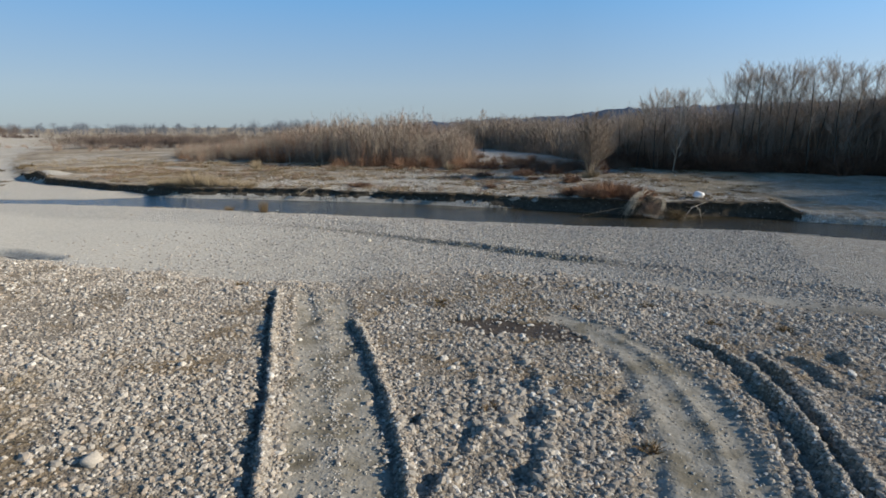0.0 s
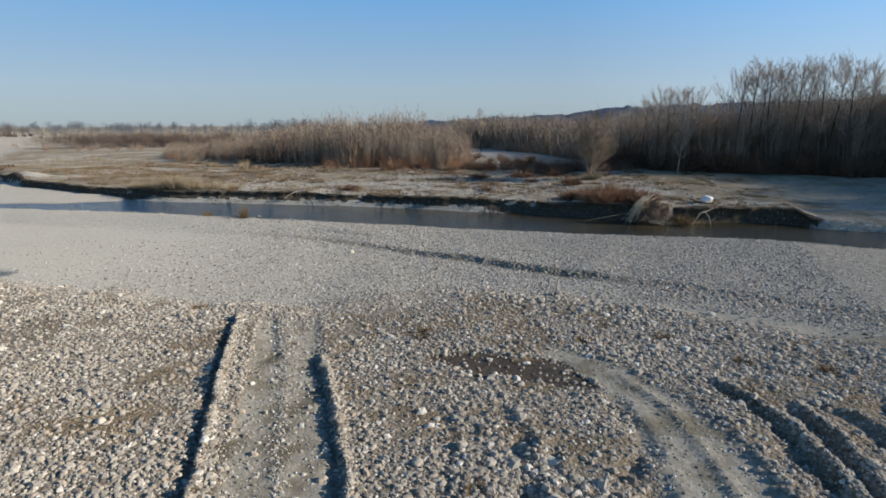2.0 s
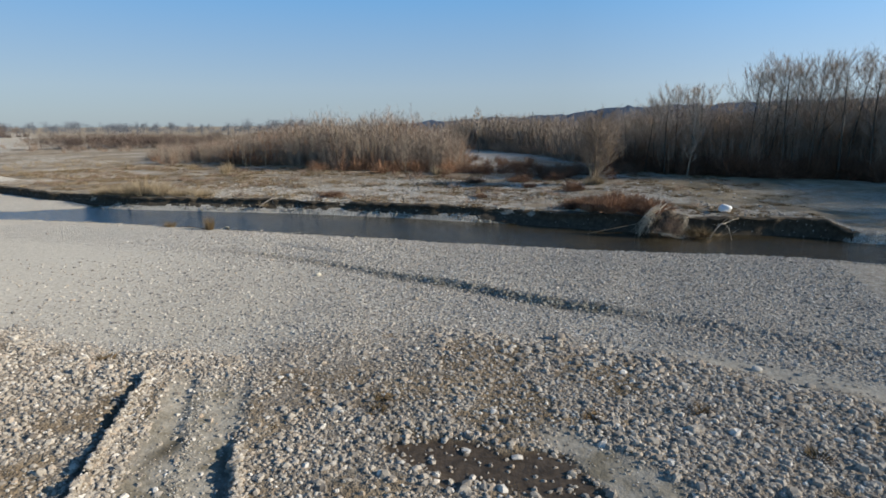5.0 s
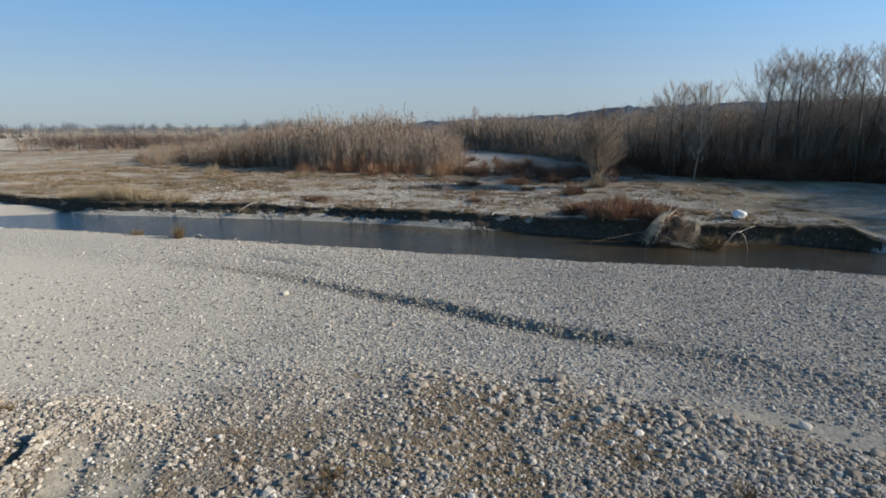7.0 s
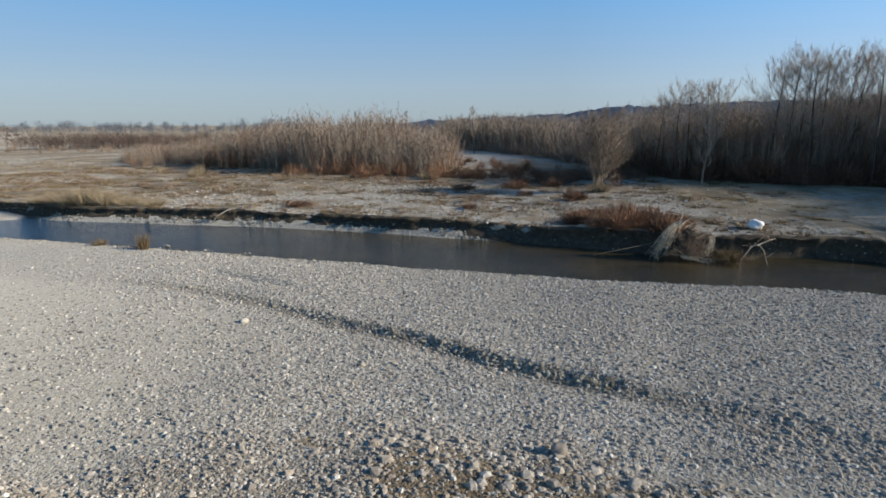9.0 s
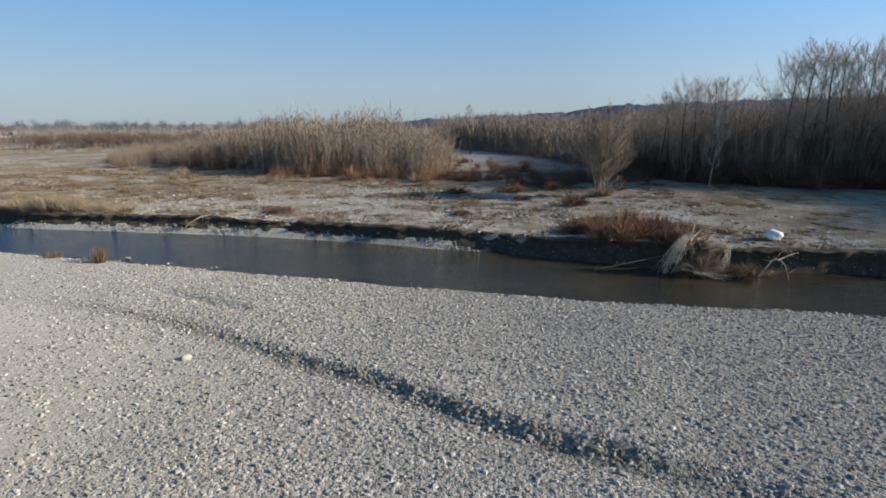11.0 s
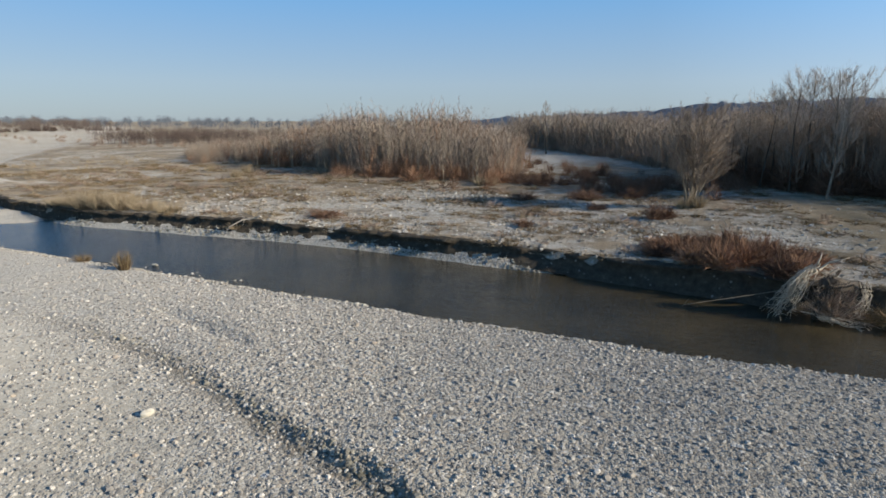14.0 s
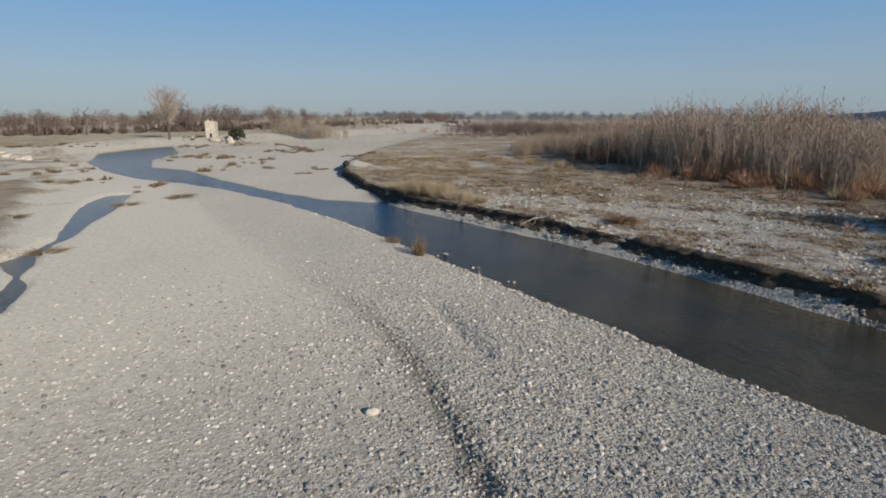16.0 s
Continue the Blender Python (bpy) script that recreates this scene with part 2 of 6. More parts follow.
MAT_TWIG_DARK = plant_material("dark_wood_twigs", [(0.3, (0.20, 0.145, 0.105)), (0.7, (0.43, 0.325, 0.24))], 0.3)
MAT_TWIG_RED = plant_material("russet_brush", [(0.3, (0.19, 0.105, 0.066)), (0.7, (0.42, 0.25, 0.15))], 0.6)
MAT_BRAMBLE = plant_material("dark_brambles", [(0.3, (0.085, 0.05, 0.034)), (0.7, (0.24, 0.145, 0.095))], 0.6)
MAT_GRASS = plant_material("dry_grass", [(0.25, (0.20, 0.15, 0.095)), (0.5, (0.33, 0.26, 0.165)), (0.8, (0.47, 0.39, 0.265))], 1.2)
MAT_HERB = plant_material("dead_herbs", [(0.25, (0.09, 0.075, 0.04)), (0.5, (0.17, 0.12, 0.065)), (0.8, (0.28, 0.19, 0.10))], 0.8)
MAT_EVERGREEN = plant_material("evergreen_foliage", [(0.3, (0.03, 0.034, 0.02)), (0.7, (0.07, 0.072, 0.042))], 1.0)
# the ridge's blue is air haze painted into the wood's colour
MAT_HAZE_HILL = plant_material("haze_blue_wooded_hill", [(0.3, (0.042, 0.066, 0.10)), (0.7, (0.068, 0.096, 0.14))], 0.03)
# pale blue-grey: distance haze painted into the treeline's colour
MAT_HAZE_LINE = plant_material("haze_tinted_far_wood", [(0.3, (0.10, 0.115, 0.14)), (0.7, (0.15, 0.16, 0.18))], 0.03)
MAT_FARWOOD = plant_material("distant_wood", [(0.3, (0.085, 0.064, 0.054)), (0.7, (0.19, 0.145, 0.118))], 0.09)

# ---------- mesh helpers ----------


def np_mesh(name, verts, tris, smooth=True):
    verts = np.asarray(verts, dtype=np.float32)
    tris = np.asarray(tris, dtype=np.int32)
    me = bpy.data.meshes.new(name)
    me.vertices.add(len(verts))
    me.vertices.foreach_set("co", verts.ravel())
    me.loops.add(tris.size)
    me.loops.foreach_set("vertex_index", tris.ravel())
    me.polygons.add(len(tris))
    k = tris.shape[1]
    me.polygons.foreach_set("loop_start", np.arange(0, tris.size, k, dtype=np.int32))
    me.polygons.foreach_set("use_smooth", np.full(len(tris), smooth, dtype=bool))
    me.update(calc_edges=True)
    return me


class Geo:
    """Gathers triangles."""

    def __init__(self):
        self.v, self.f, self.n = [], [], 0

    def add(self, v, f):
        v = np.asarray(v, dtype=np.float32)
        self.v.append(v)
        self.f.append(np.asarray(f, dtype=np.int32) + self.n)
        self.n += len(v)

    def tube(self, pts, radii, sides=4, caps=False):
        pts = [Vector(p) for p in pts]
        vs, fs = [], []
        for k, p in enumerate(pts):
            d = (pts[min(k + 1, len(pts) - 1)] - pts[max(k - 1, 0)]).normalized()
            a = d.cross(Vector((0.31, 0.95, 0.12))).normalized()
            c = d.cross(a)
            for s in range(sides):
                w = 2 * math.pi * s / sides
                vs.append(p + (a * math.cos(w) + c * math.sin(w)) * radii[k])
        for k in range(len(pts) - 1):
            for s in range(sides):
                i, j = k * sides + s, k * sides + (s + 1) % sides
                fs += [(i, j, j + sides), (i, j + sides, i + sides)]
        if caps:
            for ring in (0, (len(pts) - 1) * sides):
                fs += [(ring, ring + s, ring + s + 1) for s in range(1, sides - 1)]
        self.add([tuple(v) for v in vs], fs)

    def blade(self, p, q, w, rng):
        p, q = Vector(p), Vector(q)
        s = (q - p).cross(Vector((rng.uniform(-1, 1), rng.uniform(-1, 1), rng.uniform(-1, 1))))
        s = s.normalized() * w * 0.5 if s.length > 1e-6 else Vector((w * 0.5, 0, 0))
        self.add([tuple(p - s), tuple(p + s), tuple(q)], [(0, 1, 2)])

    def arrays(self):
        return np.concatenate(self.v), np.concatenate(self.f)

    def mesh(self, name, smooth=True):
        return np_mesh(name, *self.arrays(), smooth)


def linked(name, me, mat, parent=None, label=""):
    me.materials.append(mat)
    ob = new(name, me)
    if parent is not None:
        ob.parent = parent
    if label:
        tagged(ob, label)
    return ob


def part(name, bm, mat, parent, label=""):
    """One bmesh as one part of a thing."""
    me = bpy.data.meshes.new(name)
    bm.to_mesh(me)
    bm.free()
    return linked(name, me, mat, parent, label)


def scatter(templates, rng, xyz, scales, tilt=0.0, flat=None):
    """Copies of small shapes joined into one pair of arrays. scales: (n, 3) or (n,)."""
    xyz = np.asarray(xyz, dtype=np.float32)
    n = len(xyz)
    scales = np.asarray(scales, dtype=np.float32)
    if scales.ndim == 1:
        scales = np.repeat(scales[:, None], 3, axis=1)
    which = rng.integers(0, len(templates), n)
    turn = rng.uniform(0, 2 * math.pi, n)
    tx, ty = rng.normal(0, 1, n) * tilt, rng.normal(0, 1, n) * tilt
    vs, fs, base = [], [], 0
    for k, (tv, tf) in enumerate(templates):
        idx = np.nonzero(which == k)[0]
        if not len(idx):
            continue
        p = tv[None, :, :] * scales[idx][:, None, :]
        c, s = np.cos(turn[idx])[:, None], np.sin(turn[idx])[:, None]
        x = p[:, :, 0] * c - p[:, :, 1] * s
        y = p[:, :, 0] * s + p[:, :, 1] * c
        z = p[:, :, 2]
        x = x + z * tx[idx][:, None]
        y = y + z * ty[idx][:, None]
        q = np.stack([x, y, z], axis=2) + xyz[idx][:, None, :]
        vs.append(q.reshape(-1, 3))
        f = tf[None, :, :] + (np.arange(len(idx)) * len(tv))[:, None, None] + base
        fs.append(f.reshape(-1, 3))
        base += len(idx) * len(tv)
    return np.concatenate(vs), np.concatenate(fs)


def poly_distance(x, y, pts, closed=False):
    """Distance to a polyline, and how far along it (0 to 1)."""
    best = np.full(x.shape, 1e9)
    along = np.zeros(x.shape)
    pts = list(pts) + ([pts[0]] if closed else [])
    for k in range(len(pts) - 1):
        (ax, ay), (bx, by) = pts[k], pts[k + 1]
        dx, dy = bx - ax, by - ay
        t = np.clip(((x - ax) * dx + (y - ay) * dy) / (dx * dx + dy * dy), 0, 1)
        d = np.hypot(x - ax - t * dx, y - ay - t * dy)
        near = d < best
        best = np.where(near, d, best)
        along = np.where(near, (k + t) / (len(pts) - 1), along)
    return best, along


def inside(x, y, pts):
    r = np.zeros(x.shape, dtype=bool)
    for k in range(len(pts)):
        (ax, ay), (bx, by) = pts[k], pts[(k + 1) % len(pts)]
        if ay == by:
            continue
        r ^= ((ay > y) != (by > y)) & (x < (bx - ax) * (y - ay) / (by - ay) + ax)
    return r


def smooth01(t):
    t = np.clip(t, 0, 1)
    return t * t * (3 - 2 * t)


def lattice(seed, size=64):
    return np.random.default_rng(seed).uniform(-1, 1, (size, size))


LATS = [lattice(s) for s in range(6)]


def wave(x, y, scale, k=0):
    """Smooth value noise, about -1 to 1."""
    u, v = x / scale, y / scale
    i, j = np.floor(u).astype(int), np.floor(v).astype(int)
    fu, fv = smooth01(u - i), smooth01(v - j)
    g = LATS[k]
    a, b = g[i % 64, j % 64], g[(i + 1) % 64, j % 64]
    c, d = g[i % 64, (j + 1) % 64], g[(i + 1) % 64, (j + 1) % 64]
    return (a * (1 - fu) + b * fu) * (1 - fv) + (c * (1 - fu) + d * fu) * fv


# ---------- plan of the river bed ----------
WATER_Z = -0.5
RIVER = [(90, 30), (30, 35.5), (17, 37.4), (13, 38.3), (9, 38.6), (5, 38.0), (0.9, 37.5), (-10.7, 37.4), (-19.5, 37.5),
         (-30.3, 37.3), (-38, 36.7), (-49.6, 34.6), (-56.3, 32.1), (-62, 29.3), (-72.5, 26.7), (-89, 25), (-109, 27),
         (-128, 36), (-150, 42), (-150, 46), (-122, 40), (-101, 38), (-87.7, 32.5), (-76, 31.6), (-69.7, 34.6), (-55.3, 36.1),
         (-45.6, 37.8), (-39, 39.6), (-36, 42.0), (-31, 42.6), (-24, 43.5), (-18, 44.2), (-9.5, 44.3), (-4.8, 43.9), (0.3, 43.2),
         (4.5, 41.4), (7, 42.2), (10.5, 43.2), (14, 43.4), (19, 42.4), (30, 41), (90, 36)]
SIDE_POOL = [(-50.1, 27.7), (-50.4, 25.9), (-46.3, 24.3), (-40.5, 23.5), (-35.6, 23.0), (-33.0, 22.9), (-31.2, 22.3), (-30.0, 21.9), (-28.9, 20.9),
             (-27.2, 21.1), (-25.8, 21.6), (-24.0, 21.5), (-22.6, 21.2), (-21.2, 21.1), (-20.0, 21.2), (-19.6, 21.5), (-20.2, 21.8), (-21.5, 22.1),
             (-23.7, 22.25), (-25.7, 22.0), (-27.0, 22.35), (-29.4, 22.2), (-31.6, 23.0), (-33.1, 23.7), (-37.2, 24.5), (-41.5, 25.9), (-48.5, 27.2)]
BANK = [(-420, 330), (-160, 128), (-99.5, 78), (-75, 59.3), (-62, 51.1), (-52, 46.8), (-42.3, 44.4), (-36, 43.4), (-31, 43.5),
        (-25.4, 44.2), (-20.5, 44.9), (-13.7, 45.2), (-9, 45.1), (-4.8, 44.8), (0.2, 44.2), (5.7, 43.5), (9, 44.0), (12, 44.5),
        (14.2, 44.3), (14.9, 43.3), (18, 42.9), (30, 41.6), (90, 37), (1500, -60)]
ISLAND = BANK + [(1500, 3500), (-3500, 3500), (-3500, 2000)]
WEST_EDGE = [(-40, -120), (-92, 4), (-103, 14), (-110, 25), (-128, 40), (-147, 69), (-170, 112), (-420, 300)]
WEST = WEST_EDGE + [(-3500, 2000), (-3500, -3000), (-40, -3000)]
STEP = [(-23, 31.8), (-18, 31.7), (-14, 31.65), (-11.2, 31.4), (-8.4, 30.8), (-5.6, 30.0), (-3.4, 29.4), (-1.5, 28.8), (0.3, 28.1),
        (1.7, 27.8), (3.1, 27.55)]
STEP_FADE = [(3.1, 27.6), (5.0, 27.3), (6.1, 27.0), (7.4, 26.6), (9.0, 26.2), (12, 25.3), (20, 23.0)]
STEP_SMALL = [(-13, 33.6), (-10.9, 33.1), (-8.9, 32.6)]
RUT_LEFT = [(0.2, 7.5), (-1.0, 9.6), (-1.44, 10.4), (-2.23, 11.7), (-3.24, 13.35), (-4.5, 15.3), (-5.45, 16.8), (-6.2, 18.0), (-6.75, 18.9), (-7.4, 20.0)]
RUT_RIGHT = [(2.3, 8.2), (1.0, 10.6), (0.7, 11.3), (0.1, 12.45), (-0.6, 13.6), (-1.55, 15.1), (-2.6, 16.7), (-3.7, 18.1)]
TRACK_MID = [(1.2, 7.8), (0.1, 10.4), (-1.3, 12.9), (-2.75, 15.4), (-3.9, 17.3), (-5.0, 19.1), (-5.7, 20.2)]
CURVE_MID = [(5.5, 8.0), (5.6, 12.0), (5.5, 14.3), (5.25, 15.7), (4.75, 17.2), (3.9, 18.4), (2.9, 19.3), (1.6, 20.0)]
CURVE_IN = [(4.6, 8.5), (4.63, 11.8), (4.64, 13.05), (4.5, 14.65), (4.17, 16.3), (3.5, 17.8)]
CURVE_RIDGE_A = [(5.85, 9.0), (5.88, 12.2), (5.76, 14.15), (5.42, 15.7), (4.82, 17.4), (3.42, 19.2)]
CURVE_RIDGE_B = [(6.5, 9.0), (6.52, 12.4), (6.52, 13.8), (6.35, 15.5), (5.82, 17.3), (4.75, 18.9)]
RUT_CURVE_A = [(6.9, 9.0), (7.16, 12.6), (7.21, 13.8), (7.15, 15.0), (6.95, 16.15), (6.68, 17.4), (6.24, 18.2), (5.6, 18.95)]
RUT_CURVE_E = [(6.45, 9.0), (6.72, 12.4), (6.84, 13.4), (6.89, 14.7), (6.78, 15.85), (6.5, 17.05)]
RUT_CURVE_B = [(7.75, 9.0), (7.7, 12.7), (7.64, 13.4), (7.63, 14.4), (7.62, 15.7), (7.44, 17.15), (7.05, 18.5)]
RUT_CURVE_C = [(9.2, 16.5), (8.8, 16.75), (8.35, 17.0), (8.3, 17.75), (8.0, 18.15), (7.45, 18.5)]
TRACK_HOLLOW = [(-4.4, 17.5), (-4.8, 18.0), (-5.35, 18.8), (-6.3, 20.3)]
FURROW_A = [(1.2, 10.5), (1.35, 12.0), (1.3, 13.1), (1.0, 14.6), (0.4, 16.2)]
FURROW_B = [(2.75, 10.5), (2.69, 12.0), (2.62, 13.7), (2.2, 15.3), (1.5, 17.0)]
COARSE_EDGE = [(-60, 21), (-20.9, 20.6), (-15.0, 20.2), (-13.5, 20.7), (-10.9, 20.5), (-8.7, 20.4), (-6.8, 20.5), (-5.2, 21.3), (-2.5, 23.6), (-0.8, 24.5), (0.8, 24.5),
               (2.0, 24.4), (3.2, 24.2), (4.3, 24.0), (5.2, 23.7), (6.9, 23.1), (9.0, 22.6), (12.0, 21.9), (20, 20.0), (40, 15)]
FAR_LANE = [(1.5, 25.0), (3.2, 24.6), (4.6, 24.45), (6.0, 24.2), (7.7, 23.75), (9.3, 23.3), (10.8, 22.9), (12.5, 22.4), (20, 20.5)]
PUDDLE = [(-1.0, 18.35), (-0.2, 18.95), (1.4, 19.05), (2.5, 19.1), (2.72, 18.6), (3.28, 18.2), (3.4, 17.7), (2.7, 17.5), (2.15, 17.85), (0.8, 17.75), (0.0, 18.0)]
PITS = [(1.5, 12.85, 0.24), (2.5, 13.75, 0.26), (4.1, 15.2, 0.26), (4.3, 14.2, 0.26), (2.7, 11.9, 0.24), (2.2, 15.25, 0.22), (2.7, 14.9, 0.16), (4.35, 13.2, 0.22), (0.45, 13.0, 0.16),
        (1.3, 11.2, 0.2), (9.0, 18.6, 0.3)]


def plan(x, y):
    """Height of the ground and its cover (silt, scrub, damp and dark ground, field, coarse) at x, y."""
    d_riv, _ = poly_distance(x, y, RIVER, True)
    in_riv = inside(x, y, RIVER)
    d_bank, _ = poly_distance(x, y, BANK)
    in_isl = inside(x, y, ISLAND)
    d_west, _ = poly_distance(x, y, WEST_EDGE)
    in_west = inside(x, y, WEST)
    d_pool, _ = poly_distance(x, y, SIDE_POOL, True)
    d_pool = np.where(inside(x, y, SIDE_POOL), -d_pool, d_pool) + 0.10 * wave(x, y, 1.1, 3)
    w2, w7, w25 = wave(x, y, 2.3, 0), wave(x, y, 7.1, 1), wave(x, y, 27.0, 2)
    jag = 0.10 * wave(x, y, 0.7, 3) + 0.16 * wave(x, y, 1.9, 4)
    d_riv = np.where(in_riv, -d_riv, d_riv) + jag
    d_bank = np.where(in_isl, d_bank, -d_bank)
    d_west = np.where(in_west, d_west, -d_west)
    # south: coarse bar, shallow dry channel, river bar behind a small step
    cy = np.interp(x, [p[0] for p in COARSE_EDGE], [p[1] for p in COARSE_EDGE]) + 0.6 * w2 + 0.4 * wave(x, y, 0.9, 3)
    coarse = smooth01((cy - y) / np.interp(x, [-7, -3, 2], [1.5, 4.0, 2.0]) + 0.5) * (x > -60)
    sy = np.interp(x, [p[0] for p in STEP + STEP_FADE[1:]], [p[1] for p in STEP + STEP_FADE[1:]])
    fade = np.interp(x, [-22, -13, -8, -3, 0, 3, 4.2, 8, 14], [0.0, 0.22, 0.42, 0.75, 1, 1, 0.5, 0.35, 0.4])
    sj = sy + 0.07 * wave(x, y, 0.55, 5) + 0.06 * w2 + 0.06 * wave(x, y, 0.25, 1)
    z = -0.16 + 0.16 * coarse + 0.05 * w7 + 0.05 * w25 + 0.03 * w2
    z = z + 0.17 * fade * smooth01((y - sj + 0.15) / 0.42) * (1 - smooth01((y - sy - 1.0) / 5.0) * 0.7)
    z = z - 0.05 * fade * np.exp(-((y - sj + 0.35) / 0.3) ** 2)
    d2, _ = poly_distance(x, y, STEP_SMALL)
    z = z - 0.12 * np.exp(-(d2 / 0.24) ** 2)
    z = z - 0.10 * smooth01((-14 - x) / 20.0) * (1 - coarse)
    shore = smooth01(d_riv / 3.2)
    z = np.where(d_riv > 0, WATER_Z + 0.03 + (z - WATER_Z - 0.03) * (0.25 * smooth01(d_riv / 0.35) + 0.75 * shore), z)
    # island
    hi = np.interp(x, [-120, -60, -30, -1, 3, 13.8, 15.2, 40], [0.1, 0.3, 0.27, 0.27, 0.42, 0.48, 0.0, 0.1])
    hi = hi + (0.48 - hi) * smooth01((d_bank - 0.5) / 9.0) * (x > 10)
    zi = hi + 0.10 * w7 + 0.10 * w25 + 0.05 * w2 + 0.40 * smooth01((d_bank - 2) / 18.0) * smooth01((x + 60) / 40.0)
    mound = 0.6 * np.exp(-(((x + 55.5) / 2.2) ** 2 + ((y - 49.6) / 1.4) ** 2))
    zi = zi + mound
    shelf = np.interp(x, [-36, -33, -6, -2, 14, 20], [0.3, 1.0, 1.0, 0.3, 0.3, 0.1])
    zn = np.interp(d_bank, [-1.05, -0.62, -0.16, 0.0], [-0.78, -0.48, -0.12, -0.05])
    zn = -0.8 + (zn + 0.8) * shelf
    apron = (d_bank > -3.0) & (y > 40.5)
    z = np.where(apron & (d_bank <= 0) & (x > -36) & (d_riv > -1.2), np.maximum(np.where((d_riv > 0) & (x < -3), -0.53 + 0.05 * w2, -0.8), zn), z)
    up = smooth01((d_bank - 0.08) / 0.2)
    z = np.where(d_bank > 0, np.minimum(z, np.where(x < 1, -0.12, -0.4)) * (1 - up) + zi * up, z)
    # river bed
    bed = WATER_Z - 0.03 - 0.35 * smooth01(-d_riv / 2.0)
    z = np.where((d_riv < 0) & (d_bank < -0.75), np.minimum(bed, z), z)
    # side pool
    pool = smooth01((0.34 - d_pool) / 0.6)
    z = np.where(x < -9, z * (1 - pool) + (WATER_Z - 0.12) * pool, z)
    # western terrace
    z = np.where(d_west > -7, z + (1.0 + 0.2 * w25 - z) * smooth01((d_west + 7) / 12.0), z)
    # wheel marks: a trench with a kerb of pushed-up gravel on its sunny side
    def rut(z, line, depth, width, lip, cut=24.0):
        d, a = poly_distance(x, y, line)
        d = np.maximum(0, d + 0.05 * wave(x, y, 0.45, 3) + 0.03 * wave(x, y, 0.2, 1))
        ends = smooth01((1 - a) / 0.10) * smooth01((cut - y) / 2)
        kerb = poly_distance(x - 1.7 * width, y, line)[0]
        return z + ends * (-depth * np.exp(-(d / width) ** 4) + lip * (1 + 0.5 * wave(x, y, 0.33, 4)) * np.exp(-(kerb / (0.9 * width)) ** 2))

    def ridge(z, line, up, width):
        d, a = poly_distance(x, y, line)
        return z + up * smooth01((1 - a) / 0.15) * (1 + 0.5 * wave(x, y, 0.5, 2)) * np.exp(-(d / width) ** 2)

    dt, at = poly_distance(x, y, TRACK_MID)
    dc, ac = poly_distance(x, y, CURVE_MID)
    lane = smooth01((0.98 - dt) / 0.25) * smooth01((20.4 - y) / 1.2)
    lane2 = smooth01((np.interp(y, [12, 16, 19, 20.5], [1.25, 1.1, 0.75, 0.3]) - dc) / 0.45) * smooth01((1 - ac) / 0.1)
    z = z - 0.05 * lane - 0.04 * lane2
    z = rut(z, RUT_LEFT, 0.15, 0.10, 0.13)
    z = rut(z, RUT_RIGHT, 0.15, 0.10, 0.09)
    z = rut(z, TRACK_HOLLOW, 0.03, 0.16, 0.015)
    z = ridge(z, TRACK_MID, 0.012, 0.2)
    z = ridge(z, CURVE_RIDGE_A, 0.05, 0.12)
    z = ridge(z, CURVE_RIDGE_B, 0.04, 0.14)
    z = rut(z, CURVE_IN, 0.06, 0.22, 0.03)
    z = rut(z, RUT_CURVE_A, 0.20, 0.15, 0.13)
    z = rut(z, RUT_CURVE_E, 0.07, 0.10, 0.05)
    z = rut(z, RUT_CURVE_B, 0.16, 0.12, 0.13)
    z = rut(z, RUT_CURVE_C, 0.10, 0.16, 0.07)
    z = rut(z, FURROW_A, 0.02, 0.18, 0.02)
    z = rut(z, FURROW_B, 0.02, 0.18, 0.03)
    # cleat marks pressed into the deep ruts
    da, aa = poly_distance(x, y, RUT_CURVE_A)
    z = z + 0.03 * np.sin(aa * 190.0) * np.exp(-(da / 0.25) ** 2)
    for off in (-0.42, 0.46):
        dd, _ = poly_distance(x - off, y, TRACK_MID)
        z = z - 0.012 * lane * np.exp(-(dd / 0.28) ** 2)
    for px, py, pr in PITS:
        px, py = px + 0.08 * wave(x, y, 0.3, 2), py + 0.1 * wave(x, y, 0.4, 3)
        dp = np.hypot((x - px) * 1.3, (y - py) * 0.7)
        z = z - 0.15 * np.exp(-(dp / pr) ** 2) + 0.12 * np.exp(-(np.hypot((x - px - 1.1 * pr), (y - py) * 0.7) / pr) ** 2)
    # cover
    silt = np.maximum(lane * 0.9, lane2 * 0.95)
    fy = np.interp(x, [p[0] for p in FAR_LANE], [p[1] for p in FAR_LANE]) + 0.15 * w2
    lane_far = np.exp(-((y - fy) / 0.62) ** 4) * smooth01((x - 2.5) / 4)
    silt = np.maximum(silt, lane_far * 0.9)
    silt = np.maximum(silt, 0.75 * smooth01((y - cy - 0.2) / 1.0) * smooth01((sy - y) / 2.0) * smooth01((-2 - x) / 8.0))
    d_pud, _ = poly_distance(x, y, PUDDLE, True)
    d_pud = np.where(inside(x, y, PUDDLE), -d_pud, d_pud) + 0.22 * wave(x, y, 0.7, 3) + 0.10 * wave(x, y, 0.3, 1)
    puddle = smooth01((0.05 - d_pud) / 0.22)
    z = z - 0.05 * puddle
    damp = 0.95 * puddle
    # darker band along the near edge of the far lane
    damp = np.maximum(damp, 0.45 * np.exp(-((y - fy + 0.62) / 0.22) ** 2) * smooth01((x - 5.0) / 3))
    # east end of the far lane: damp silt, its shade darkened in too
    damp = np.maximum(damp, 0.55 * smooth01((x - 9.3) / 1.6) * lane_far)
